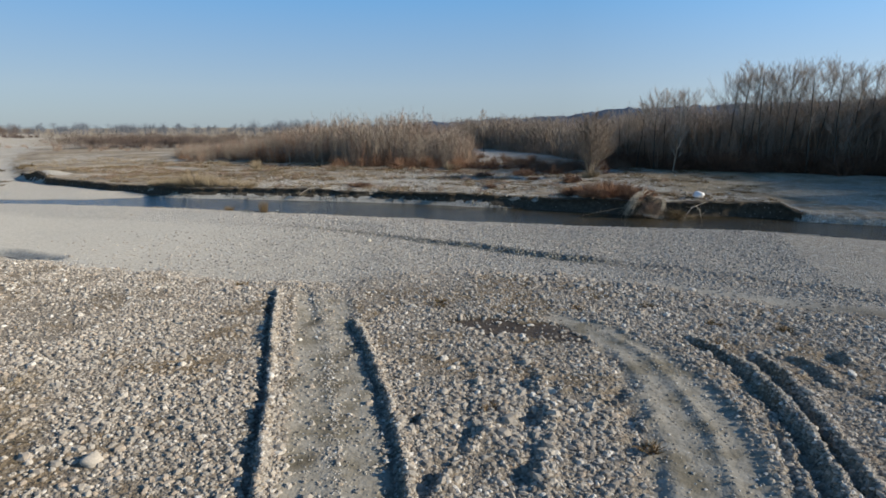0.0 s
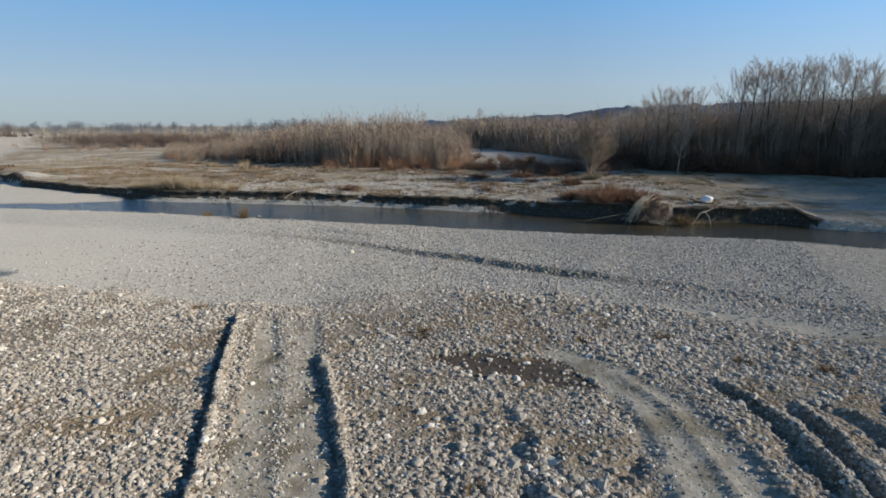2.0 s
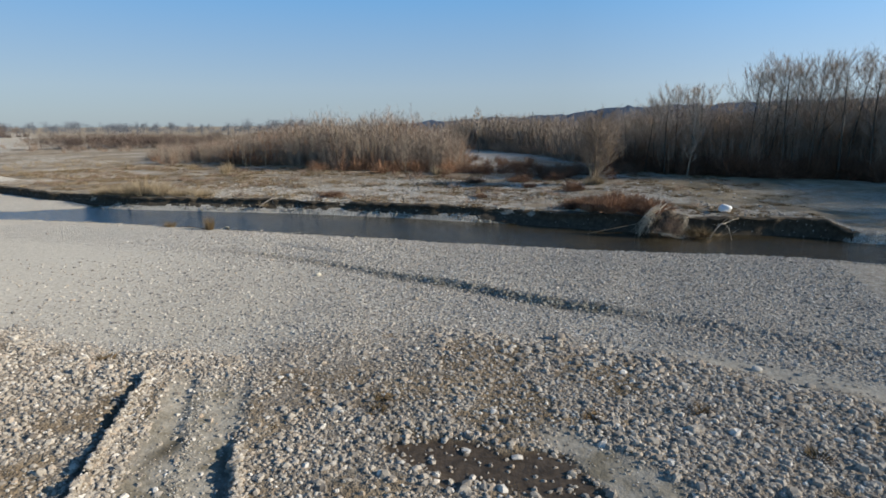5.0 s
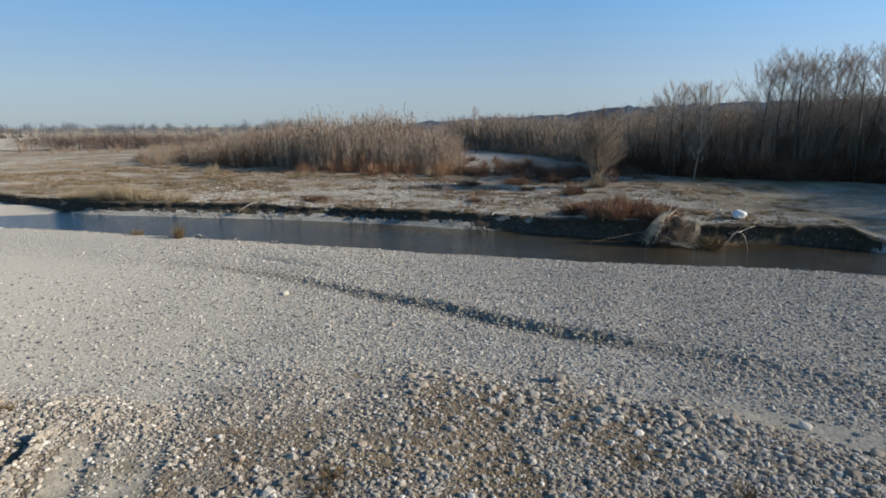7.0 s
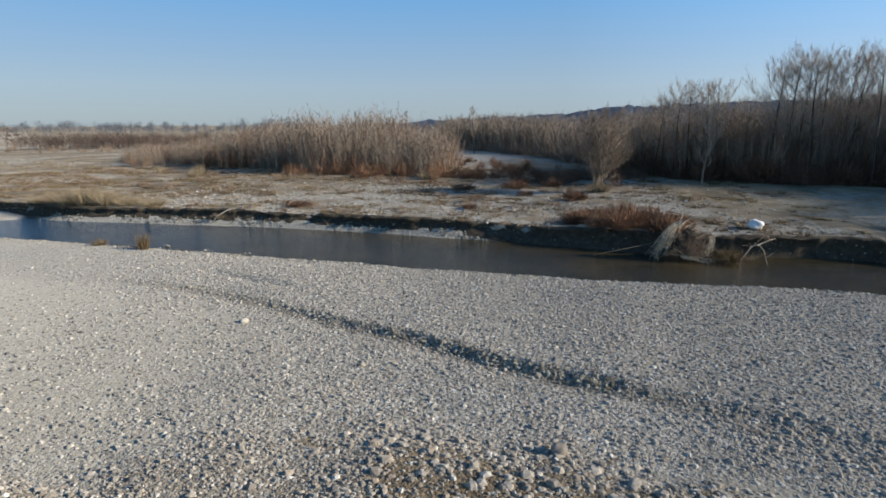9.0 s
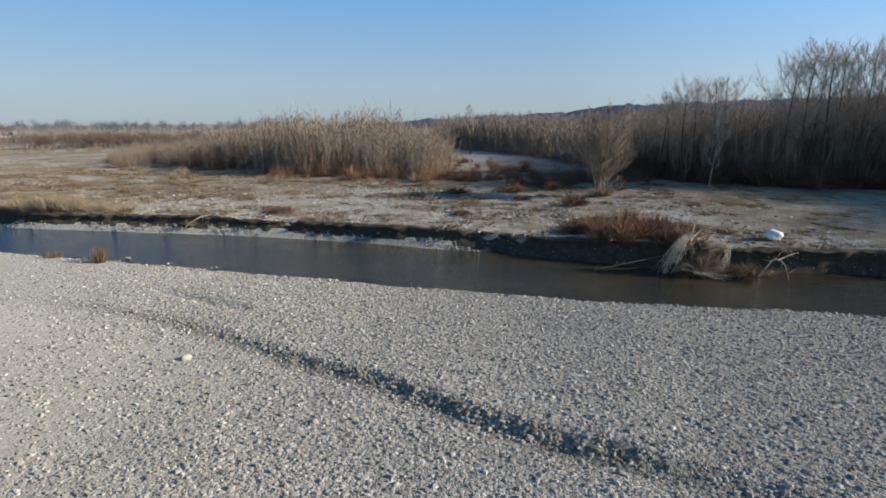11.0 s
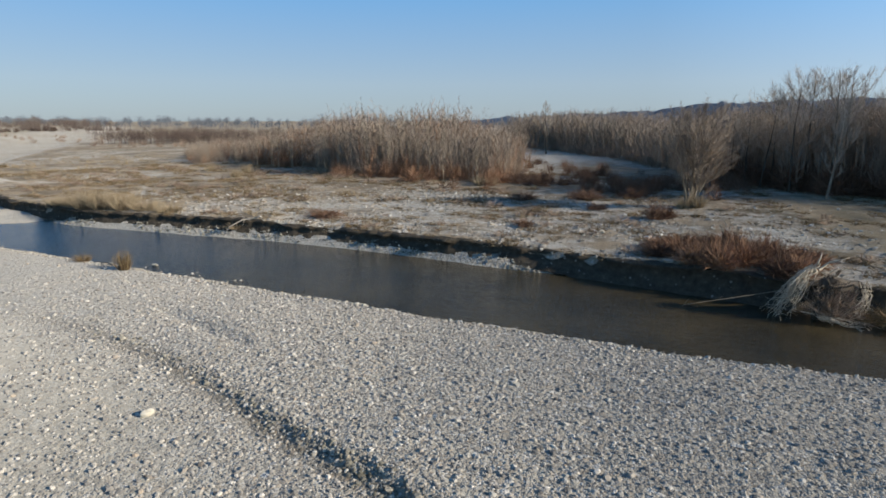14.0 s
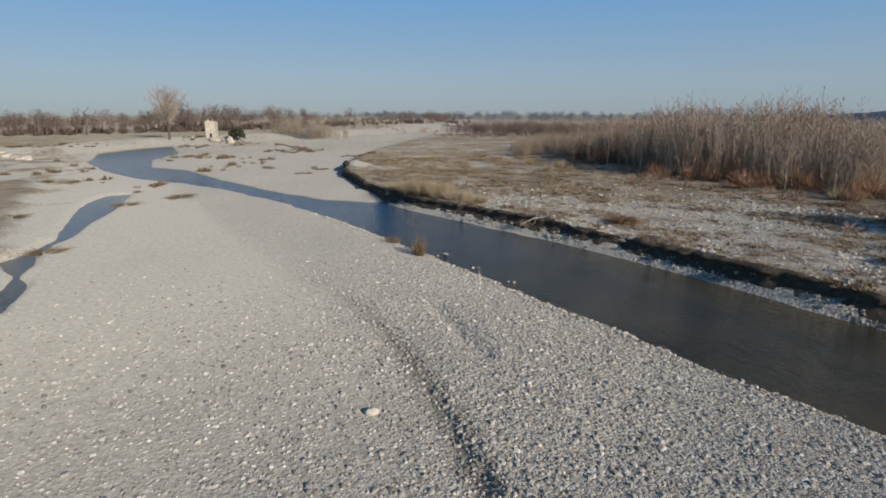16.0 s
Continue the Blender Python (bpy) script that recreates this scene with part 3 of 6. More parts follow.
    # darker, browner band along the foot of the step
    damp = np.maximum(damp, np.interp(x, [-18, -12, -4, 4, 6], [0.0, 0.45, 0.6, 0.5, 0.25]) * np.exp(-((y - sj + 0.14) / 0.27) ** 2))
    damp = np.maximum(damp, 0.8 * smooth01((0.25 - d_riv) / 0.5) * (z < -0.3))
    for qx, qy, qs in ((-2.35, 15.4, 0.55), (-2.2, 14.4, 0.5), (-1.7, 13.6, 0.4), (-1.0, 12.6, 0.35), (-2.75, 13.6, 0.45), (-2.4, 12.5, 0.4), (-4.3, 17.2, 0.5), (-0.9, 11.2, 0.35)):
        damp = np.maximum(damp, 0.75 * np.exp(-(np.hypot((x - qx) * 2.2, (y - qy) * 0.8) / qs) ** 2))
    # darker, browner strip along the bank, wider in the east
    damp = np.maximum(damp, 0.75 * ((d_bank > np.where(x > 1, -3.2, -0.05)) & (d_bank < 0.17) & (x < 14.5)))
    east = smooth01((x - 2.5) / 4) * smooth01((y - 17.5) / 2.5)
    brown = smooth01((0.8 * wave(x, y, 1.7, 5) + 0.5 * wave(x, y, 4.3, 2) + 0.6 * wave(x, y, 0.6, 1) - 0.05 + 0.3 * east) / 0.5) * coarse * (1 - lane) * (1 - lane2)
    scrub = 0.05 + 0.30 * brown + (0.12 + 0.10 * w2 + 0.10 * w7) * coarse * (1 - lane) * (1 - lane2)
    scrub = scrub + 0.12 * coarse * smooth01((x - 1) / 4.0) * smooth01((y - 20.0) / 2.0) * (0.6 + 0.8 * wave(x, y, 1.1, 2))
    for qx, qy, qs in ((-1.0, 23.2, 0.8), (0.3, 23.8, 0.7), (2.9, 20.3, 0.8), (5.0, 21.3, 0.8), (-2.5, 23.7, 0.6), (-0.2, 19.0, 0.7), (4.4, 24.0, 0.5), (8.2, 20.0, 1.1), (-3.0, 19.9, 0.6), (7.0, 22.2, 0.8)):
        scrub = np.maximum(scrub, 0.62 * np.exp(-((x - qx) / (1.5 * qs)) ** 2 - ((y - qy) / (0.5 * qs)) ** 2) * (1 - lane2))
    scrub = np.where(x < -9, np.maximum(scrub, (0.38 + 0.12 * w7 + 0.22 * w2) * smooth01((25 - y - 0.03 * x) / 4) * smooth01((-36 - x) / 14)), scrub)
    isl_scrub = 0.41 + 0.14 * w7 + 0.14 * w2 + 0.05 * smooth01((-24 - x) / 16) + 0.02 * smooth01((x - 5) / 4.0) + 0.06 * smooth01((d_bank - 6) / 20) + 0.05 * smooth01((-14 - x) / 12) - 0.30 * np.exp(-(((x + 18) / 7) ** 2 + ((y - 94) / 13) ** 2)) + 0.12 * np.exp(-(((x + 6) / 9) ** 2 + ((y - 76) / 12) ** 2))
    isl_scrub = isl_scrub + 0.10 * np.exp(-(((x + 12) / 14) ** 2 + ((y - 60) / 7) ** 2))
    isl_scrub = isl_scrub + 0.22 * np.exp(-(((x - 2.5) / 5.5) ** 2 + ((y - 47) / 3.0) ** 2))
    scrub = np.where(d_bank > 0.1, isl_scrub, scrub)
    scrub = np.where((d_bank < 0) & (x < -55), np.maximum(scrub, 0.22 + 0.10 * w7 + 0.10 * smooth01((-75 - x) / 30.0)), scrub)
    scrub = np.where(mound > 0.2, 0.0, scrub)
    field = np.where(in_west & (d_west > 8), 0.55, 0.0)
    field = np.maximum(field, 0.12 * smooth01((y - 140) / 80))
    field = np.maximum(field, (0.14 + 0.2 * smooth01((y - 47) / 6.0)) * smooth01((x - 4) / 5.0) * (d_bank > 1.0))
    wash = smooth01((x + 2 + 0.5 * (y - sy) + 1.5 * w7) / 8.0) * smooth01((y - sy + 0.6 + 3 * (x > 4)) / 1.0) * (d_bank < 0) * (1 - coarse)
    sand = smooth01((-2 - x) / 18.0) * (1 - coarse) * (d_bank < 0) * (1 - 0.7 * smooth01((-75 - x) / 25.0))
    sand = np.maximum(sand, 1.2 * np.exp(-(((x + 18) / 6.5) ** 2 + ((y - 94) / 12) ** 2)))
    sand = np.maximum(sand, 0.55 * (d_bank > 0.1) * (1 - 0.7 * smooth01((x - 3) / 6.0)))
    sand = np.maximum(sand, (mound > 0.15) * 1.0)
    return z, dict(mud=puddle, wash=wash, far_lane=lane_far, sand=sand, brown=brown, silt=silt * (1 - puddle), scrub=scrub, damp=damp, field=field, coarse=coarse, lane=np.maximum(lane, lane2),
                   d_riv=d_riv, d_bank=d_bank, pool=pool * (x < -9))


def height(x, y):
    z, _ = plan(np.array([float(x)]), np.array([float(y)]))
    return float(z[0])


def axis(dense_a, dense_b, step, lo, hi, growth, growth_low=1.06):
    a = list(np.arange(dense_a, dense_b, step))
    s, p = step, dense_b
    while p < hi:
        a.append(p)
        s *= growth
        p += s
    a.append(hi)
    s, p, left = step, dense_a, []
    while True:
        s *= growth_low
        p -= s
        if p < lo:
            break
        left.append(p)
    left.append(lo)
    return np.array(left[::-1] + a)


def build_ground():
    near = axis(-7.5, 9.5, 0.09, -18.0, 3000.0, 1.08, 1.035)
    xs = np.concatenate([axis(-160.0, -52.0, 0.9, -3000.0, -52.0, 1.06, 1.07)[:-1], np.arange(-52.0, -18.0, 0.4), near])
    xs = np.unique(np.round(xs, 4))
    ys = np.concatenate([axis(9.5, 19.5, 0.105, -1500.0, 19.5, 1.06, 1.18)[:-1], axis(19.5, 46.5, 0.18, 19.4, 3400.0, 1.075)[1:]])
    ys = np.unique(np.round(ys, 4))
    gx, gy = np.meshgrid(xs, ys, indexing='ij')
    z, cover = plan(gx.ravel(), gy.ravel())
    nx, ny = len(xs), len(ys)
    v = np.stack([gx.ravel(), gy.ravel(), z], axis=1)
    i = (np.arange(nx - 1)[:, None] * ny + np.arange(ny - 1)[None, :]).ravel()
    quads = np.stack([i, i + ny, i + ny + 1, i + 1], axis=1)
    me = np_mesh("ground", v, quads)
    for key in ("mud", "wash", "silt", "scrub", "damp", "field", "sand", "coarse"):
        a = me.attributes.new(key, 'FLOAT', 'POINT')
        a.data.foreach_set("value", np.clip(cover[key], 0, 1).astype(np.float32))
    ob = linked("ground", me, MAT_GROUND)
    return tagged(ob, "grey river gravel with wheel ruts and dead herbs", "gravel bed", kind="structure")


ground = build_ground()


def build_water():
    xs, ys = np.linspace(-165, 100, 160), np.linspace(10, 60, 60)
    gx, gy = np.meshgrid(xs, ys, indexing='ij')
    i = (np.arange(159)[:, None] * 60 + np.arange(59)[None, :]).ravel()
    v = np.stack([gx.ravel(), gy.ravel(), np.full(gx.size, WATER_Z)], axis=1)
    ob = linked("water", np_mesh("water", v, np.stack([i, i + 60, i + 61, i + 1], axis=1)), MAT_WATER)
    return tagged(ob, "dark slow river water between gravel banks", "river", kind="structure")


water = build_water()


def earth_material():
    m, n, l, b = material("bank_earth", 0.95, 0.15)
    pos = n.new("ShaderNodeNewGeometry").outputs["Position"]
    nz = noise_tex(n, l, pos, 4.0, 8.0, 0.7)
    r = ramp(n, [(0.3, (0.040, 0.033, 0.024)), (0.6, (0.085, 0.07, 0.05)), (0.8, (0.17, 0.145, 0.11))])
    l.new(nz.outputs[0], r.inputs[0])
    # stones set in the earth
    v = n.new("ShaderNodeTexVoronoi")
    v.inputs["Scale"].default_value = 9.0
    l.new(pos, v.inputs["Vector"])
    sep = n.new("ShaderNodeSeparateColor")
    l.new(v.outputs["Color"], sep.inputs[0])
    some = ramp(n, [(0.95, (0, 0, 0)), (0.96, (1, 1, 1))])
    l.new(sep.outputs[0], some.inputs[0])
    core = ramp(n, [(0.30, (1, 1, 1)), (0.42, (0, 0, 0))])
    l.new(v.outputs["Distance"], core.inputs[0])
    tone = ramp(n, [(0.0, (0.14, 0.125, 0.10)), (1.0, (0.34, 0.31, 0.26))])
    l.new(sep.outputs[1], tone.inputs[0])
    l.new(mix_col(n, l, math_node(n, l, 'MULTIPLY', some.outputs[0], core.outputs[0]), r.outputs[0], tone.outputs[0]), b.inputs["Base Color"])
    bump = n.new("ShaderNodeBump")
    bump.inputs["Strength"].default_value = 0.8
    bump.inputs["Distance"].default_value = 0.08
    l.new(nz.outputs[0], bump.inputs["Height"])
    l.new(bump.outputs[0], b.inputs["Normal"])
    return m


MAT_EARTH = earth_material()


def build_bank():
    """The eroded earth face of the island: an overhanging lip, a hollow below it, a foot."""
    px, py = [], []
    for (ax, ay), (bx, by) in zip(BANK[4:19], BANK[5:20]):
        n = max(2, int(math.hypot(bx - ax, by - ay) / 0.14))
        for k in range(n):
            px.append(ax + (bx - ax) * k / n)
            py.append(ay + (by - ay) * k / n)
    px, py = np.array(px), np.array(py)
    for _ in range(12):
        px[1:-1] = 0.25 * px[:-2] + 0.5 * px[1:-1] + 0.25 * px[2:]
        py[1:-1] = 0.25 * py[:-2] + 0.5 * py[1:-1] + 0.25 * py[2:]
    tx, ty = np.gradient(px), np.gradient(py)
    ln = np.hypot(tx, ty)
    nx, ny = ty / ln, -tx / ln          # towards the water
    zt, _ = plan(px - nx * 0.55, py - ny * 0.55)
    wob = 0.16 * wave(px * 1.0, py * 0 + 3, 0.5, 3) + 0.24 * wave(px, py * 0 + 9, 1.7, 4) + 0.09 * wave(px, py * 0 + 6, 0.21, 1)
    foot = np.interp(px, [-62, -36, -30, -8, -3, 1, 15], [-0.3, -0.3, -0.2, -0.2, -0.35, -0.62, -0.62])
    out = np.interp(px, [-62, -4, 1, 6.5, 8, 15], [0.1, 0.1, 0.4, 0.4, 0.03, 0.0])
    rows = [(-0.7, zt - 0.06), (-0.35, zt + 0.01), (0.0 + wob, zt - 0.02), (0.05 + wob, zt - 0.07), (-0.06 + wob * 0.7, zt - 0.17),
            (-0.02 + wob * 0.4 + 0.3 * out, foot * 0.5 + zt * 0.3), (0.06 + out + wob * 0.3, foot + 0.12), (0.25 + out, foot - 0.1)]
    v = np.concatenate([np.stack([px + nx * d + 0.0, py + ny * d, z + 0.06 * wave(px, py * 0 + 5.0 * i, 0.4, 5) + 0.03 * wave(px, py * 0 + 5.0 * i, 0.17, 2)], 1) for i, (d, z) in enumerate(rows)])
    n = len(px)
    i = (np.arange(len(rows) - 1)[:, None] * n + np.arange(n - 1)[None, :]).ravel()
    ob = linked("river_bank", np_mesh("river_bank", v, np.stack([i, i + n, i + n + 1, i + 1], 1)), MAT_EARTH)
    tagged(ob, "dark eroded earth bank of the gravel island", "river bank", kind="structure")


build_bank()

# ---------- bare trees ----------


def stem_cluster(seed, h, stems, spread, twigs, w, r=0.02, droop=0.0):
    """A clump of upright shoots with side twigs: saplings and brush."""
    rng = random.Random(seed)
    g = Geo()
    for s in range(stems):
        a = rng.uniform(0, 6.28)
        x, y = rng.uniform(0, spread) * math.cos(a), rng.uniform(0, spread) * math.sin(a)
        hh = h * rng.uniform(0.6, 1.0)
        lean = Vector((rng.uniform(-.2, .2), rng.uniform(-.2, .2), 1))
        pts = [Vector((x, y, -0.1)) + lean * hh * t + Vector((rng.uniform(-.02, .02), rng.uniform(-.02, .02), 0)) * hh for t in (0, 0.35, 0.7, 1.0)]
        g.tube(pts, [r, r * 0.8, r * 0.5, r * 0.2], 3)
        for k in range(twigs):
            t = rng.uniform(0.12, 1.0) * 2.99
            m = int(t)
            b = pts[m].lerp(pts[m + 1], t - m)
            aa = rng.uniform(0, 6.28)
            ln = hh * rng.uniform(0.08, 0.26) * (1.25 - t / 3)
            e = b + Vector((math.cos(aa) * 0.8, math.sin(aa) * 0.8, rng.uniform(0.2, 1.1) - droop)) * ln
            g.blade(b, e, w, rng)
            if rng.random() < 0.6:
                c = b.lerp(e, 0.5)
                g.blade(c, c + Vector((rng.uniform(-1, 1), rng.uniform(-1, 1), 1.2)).normalized() * ln * 0.7, w * 0.8, rng)
    return g.arrays()


def tuft(seed, h, blades, spread, w, stiff=0.6):
    """A tuft of dry blades."""
    rng = random.Random(seed)
    g = Geo()
    for k in range(blades):
        a = rng.uniform(0, 6.28)
        rr = rng.uniform(0, spread) * 0.5
        p = Vector((rr * math.cos(a), rr * math.sin(a), -0.03))
        o = rng.uniform(0.1, 1.0)
        q = p + Vector((math.cos(a) * spread * o, math.sin(a) * spread * o, h * rng.uniform(0.5, 1.0) * (1 - (1 - stiff) * o)))
        g.blade(p, q, w, rng)
    return g.arrays()


def dome_bush(seed, r, h, n, w):
    """A rounded leafless bush: shoots that spread from its foot and fork."""
    rng = random.Random(seed)
    g = Geo()
    for k in range(n):
        a, e = rng.uniform(0, 6.28), math.asin(rng.uniform(0.08, 1.0))
        d = Vector((math.cos(a) * math.cos(e) * r, math.sin(a) * math.cos(e) * r, math.sin(e) * h)) * rng.uniform(0.75, 1.08)
        o = Vector((rng.uniform(-.3, .3) * r, rng.uniform(-.3, .3) * r, -0.05))
        m = o.lerp(d, 0.55) + Vector((rng.uniform(-.1, .1), rng.uniform(-.1, .1), 0.1)) * r
        g.blade(o, m, w * 1.3, rng)
        for q in range(3):
            e2 = d + Vector((rng.uniform(-1, 1), rng.uniform(-1, 1), rng.uniform(-1, 1))) * 0.22 * r
            g.blade(o.lerp(m, rng.uniform(0.5, 1.0)), e2, w, rng)
    return g.arrays()


def scatter_on_ground(rng, n, accept):
    """Random points of the plan that accept() keeps, with their heights."""
    x, y = accept(rng, n)
    z, c = plan(x, y)
    return x, y, z, c


nrng = np.random.default_rng(7)


def stuff(name, arrays, mat, label, category, smooth=False):
    ob = linked(name, np_mesh(name, arrays[0], arrays[1], smooth), mat)
    return tagged(ob, label, category, kind="stuff")


def in_band(poly_x, front, back, clump_at=-0.75):
    """Sampler for a strip between two lines y = front(x) and y = back(x)."""
    def accept(rng, n):
        x = rng.uniform(poly_x[0], poly_x[1], n)
        f, b = np.interp(x, *front), np.interp(x, *back)
        f = f + 2.6 * wave(x, x * 0 + 7.0, 5.5, 4) + 1.2 * wave(x, x * 0 + 3.0, 2.1, 1) + 1.2
        y = f + (b - f) * rng.random(n) ** 1.2
        ok = wave(x, y, 4.2, 0) + 0.6 * wave(x, y, 1.9, 3) > clump_at
        return x[ok], y[ok]
    return accept


def brush_clump(seed, h, stems, radius, shoots, w, fan=0.16, bare=0.25):
    """A clump of slender saplings that fan out from one foot; fine steep shoots fill the upper part up to a soft rounded top."""
    rng = random.Random(seed)
    g = Geo()
    for k in range(stems):
        a, q = rng.uniform(0, 6.28), math.sqrt(rng.random())
        hh = h * (1 - 0.30 * q * q) * rng.uniform(0.82, 1.0)
        p = Vector((math.cos(a) * radius * q * 0.55, math.sin(a) * radius * q * 0.55, -0.1))
        d = Vector((math.cos(a) * fan * q + rng.uniform(-.09, .09), math.sin(a) * fan * q + rng.uniform(-.09, .09), 1.0))
        m = p + d * hh * 0.5
        e = m + (d + Vector((rng.uniform(-.06, .06), rng.uniform(-.06, .06), 0))) * hh * 0.5
        g.blade(p, m + (e - m) * 0.5, w * 2.3, rng)
        g.blade(m, e, w * 1.4, rng)
        for c in range(shoots):
            t = bare + (0.97 - bare) * ((c + rng.random()) / shoots) ** 0.8
            b = p.lerp(m, t * 2) if t < 0.5 else m.lerp(e, t * 2 - 1)
            aa, op = rng.uniform(0, 6.28), rng.uniform(0.3, 1.3)
            ln = hh * rng.uniform(0.08, 0.19) * (1.2 - 0.7 * t)
            f = b + Vector((math.cos(aa) * op, math.sin(aa) * op, 1.0)) * ln
            g.blade(b, f, w, rng)
            o = b.lerp(f, rng.uniform(0.2, 0.8))
            g.blade(o, o + Vector((rng.uniform(-.9, .9), rng.uniform(-.9, .9), rng.uniform(0.2, 1.0))) * ln * 0.6, w * 0.8, rng)
    return g.arrays()


def poplar(seed, h, r0, low, limbs, wide, w, rise=1.0, sides=6):
    """Trunk and crown of a leafless poplar: steep limbs that curve upwards, side branches and sprays of thin twigs."""
    rng = random.Random(seed)
    trunk, crown = Geo(), Geo()
    n = 9
    line, p, d = [], Vector((0, 0, -0.15)), Vector((rng.uniform(-.05, .05), rng.uniform(-.05, .05), 1))
    for k in range(n + 1):
        line.append(p.copy())
        d = (d + Vector((rng.uniform(-.05, .05), rng.uniform(-.05, .05), 0.15))).normalized()
        p = p + d * h * 0.94 / n
    trunk.tube(line, [r0 * (1.35 if k == 0 else 1) * (1 - k / n) ** 0.8 + 0.010 for k in range(n + 1)], sides)

    def spray(pts, count, reach):
        for _ in range(count):
            u = rng.uniform(0.15, 0.999) * (len(pts) - 1)
            b = pts[int(u)].lerp(pts[int(u) + 1], u - int(u))
            run = (pts[-1] - pts[-2]).normalized()
            v = run * 0.9 + Vector((rng.uniform(-1, 1), rng.uniform(-1, 1), rng.uniform(-0.3, 0.8))) * 0.8
            f = b + v.normalized() * reach * rng.uniform(0.4, 1.0)
            crown.blade(b, f, w, rng)
            if rng.random() < 0.7:
                o = b.lerp(f, rng.uniform(0.3, 0.8))
                crown.blade(o, o + (v + Vector((rng.uniform(-1, 1), rng.uniform(-1, 1), rng.uniform(-.2, .6))) * 0.7).normalized() * reach * 0.5, w * 0.75, rng)

    for k in range(limbs):
        t = low + (0.93 - low) * (k + rng.random()) / limbs
        u = t * n * 0.999
        b = line[int(u)].lerp(line[int(u) + 1], u - int(u))
        a = k * 2.4 + rng.uniform(-0.5, 0.5)
        up = (t - low) / (1 - low)
        ln = h * wide * (0.55 + 0.9 * up * (1 - up) * 2 - 0.35 * up * up) * rng.uniform(0.75, 1.15)
        o = Vector((math.cos(a), math.sin(a), 0))
        pts = [b, b + o * ln * 0.36 + Vector((0, 0, ln * 0.30 * rise)), b + o * ln * 0.66 + Vector((0, 0, ln * 0.72 * rise)),
               b + o * ln * 0.84 + Vector((rng.uniform(-.08, .08) * ln, rng.uniform(-.08, .08) * ln, ln * rise * rng.uniform(1.0, 1.3)))]
        top = h * rng.uniform(0.95, 1.0)
        for q in pts:
            q.z = min(q.z, top)
        r = r0 * rng.uniform(0.16, 0.30) * (1.1 - 0.6 * up)
        (trunk if k % 2 == 0 else crown).tube(pts, [r, r * 0.75, r * 0.45, 0.006], 4)
        spray(pts, 30, ln * 0.42)
        for c in range(6):
            u = rng.uniform(0.5, 2.8)
            sb = pts[int(u)].lerp(pts[int(u) + 1], u - int(u))
            v = (pts[3] - pts[1]).normalized() + Vector((rng.uniform(-1, 1), rng.uniform(-1, 1), rng.uniform(-0.2, 0.5))) * 0.85
            sp = [sb, sb + v * ln * 0.22, sb + v * ln * 0.36 + Vector((0, 0, ln * 0.16))]
            crown.tube(sp, [r * 0.35, r * 0.25, 0.005], 3)
            spray(sp, 18, ln * 0.32)
    spray(line[-3:], 60, h * 0.09)
    return trunk, crown


def round_crown(seed, half, mid, tall, ends, w):
    """An uneven rounded head of fine twigs round several stems."""
    rng = random.Random(seed)
    g = Geo()
    lobes = [(rng.uniform(0, 6.28), rng.uniform(-0.7, 1.0), rng.uniform(0.7, 1.1)) for _ in range(9)]
    for k in range(ends):
        a, u, reach = rng.choice(lobes)
        a, u = a + rng.gauss(0, 0.45), max(-0.9, min(1.0, u + rng.gauss(0, 0.28)))
        c, q = math.sqrt(1 - u * u), reach * rng.uniform(0.35, 1.0) ** 0.6
        tip = Vector((math.cos(a) * c * half * q, math.sin(a) * c * half * q, mid + u * tall * q))
        b = Vector((tip.x * 0.45, tip.y * 0.45, max(0.5, tip.z - rng.uniform(0.5, 1.2))))
        m = b.lerp(tip, 0.5) + Vector((rng.uniform(-.12, .12), rng.uniform(-.12, .12), 0.06))
        g.blade(b, m.lerp(tip, 0.3), w * 2.0, rng)
        g.blade(m, tip, w * 1.4, rng)
        for j in range(5):
            o = m.lerp(tip, rng.random())
            d = (tip - b).normalized() * 0.6 + Vector((rng.uniform(-1, 1), rng.uniform(-1, 1), rng.uniform(-0.7, 0.9)))
            g.blade(o, o + d.normalized() * rng.uniform(0.2, 0.55), w, rng)
    return g.arrays()


def tree_thing(name, seed, label, category, bark, twig, group="", **kw):
    base = new(name)
    tr, cr = poplar(seed, **kw)
    linked("trunk", tr.mesh("trunk"), bark, base)
    linked("crown", cr.mesh("crown", False), twig, base)
    return tagged(base, label, category, group)


# sapling thicket on the island: distinct rounded clumps, lower towards the west
SAPLINGS = [brush_clump(50 + k, 1.0, 8, 0.36, 19, 0.0056, 0.22, 0.12) for k in range(8)]
front = ([-100, -70, -63, -57, -50, -44, -36, -30, -24, -18, -13.5], [108, 84, 76, 73, 75, 74, 69.5, 67, 66, 65.5, 64])
back = (front[0], [q + w for q, w in zip(front[1], (30, 26, 24, 24, 26, 26, 26, 26, 24, 20, 10))])
TALL_AT = ([-80, -60, -52, -46, -40, -34, -25, -18, -13.5], [2.8, 4.6, 5.8, 6.8, 7.6, 8.1, 8.3, 7.8, 5.2])
x, y, z, _ = scatter_on_ground(nrng, 1300, in_band((-78, -13.5), front, back, -0.40))
deep = y - np.interp(x, *front)
hummock = smooth01(0.5 + 0.55 * wave(x, y, 3.6, 2) + 0.45 * wave(x, y, 8.0, 5))
hs = np.interp(x, *TALL_AT) * nrng.uniform(0.72, 1.0, len(x)) * (0.62 + 0.40 * hummock) * np.interp(deep, [0, 3, 7, 30], [0.60, 0.95, 1.04, 1.12])
pts = np.stack([x, y, z], 1)
kind = wave(x, y, 7.0, 3) + nrng.normal(0, 0.35, len(x))
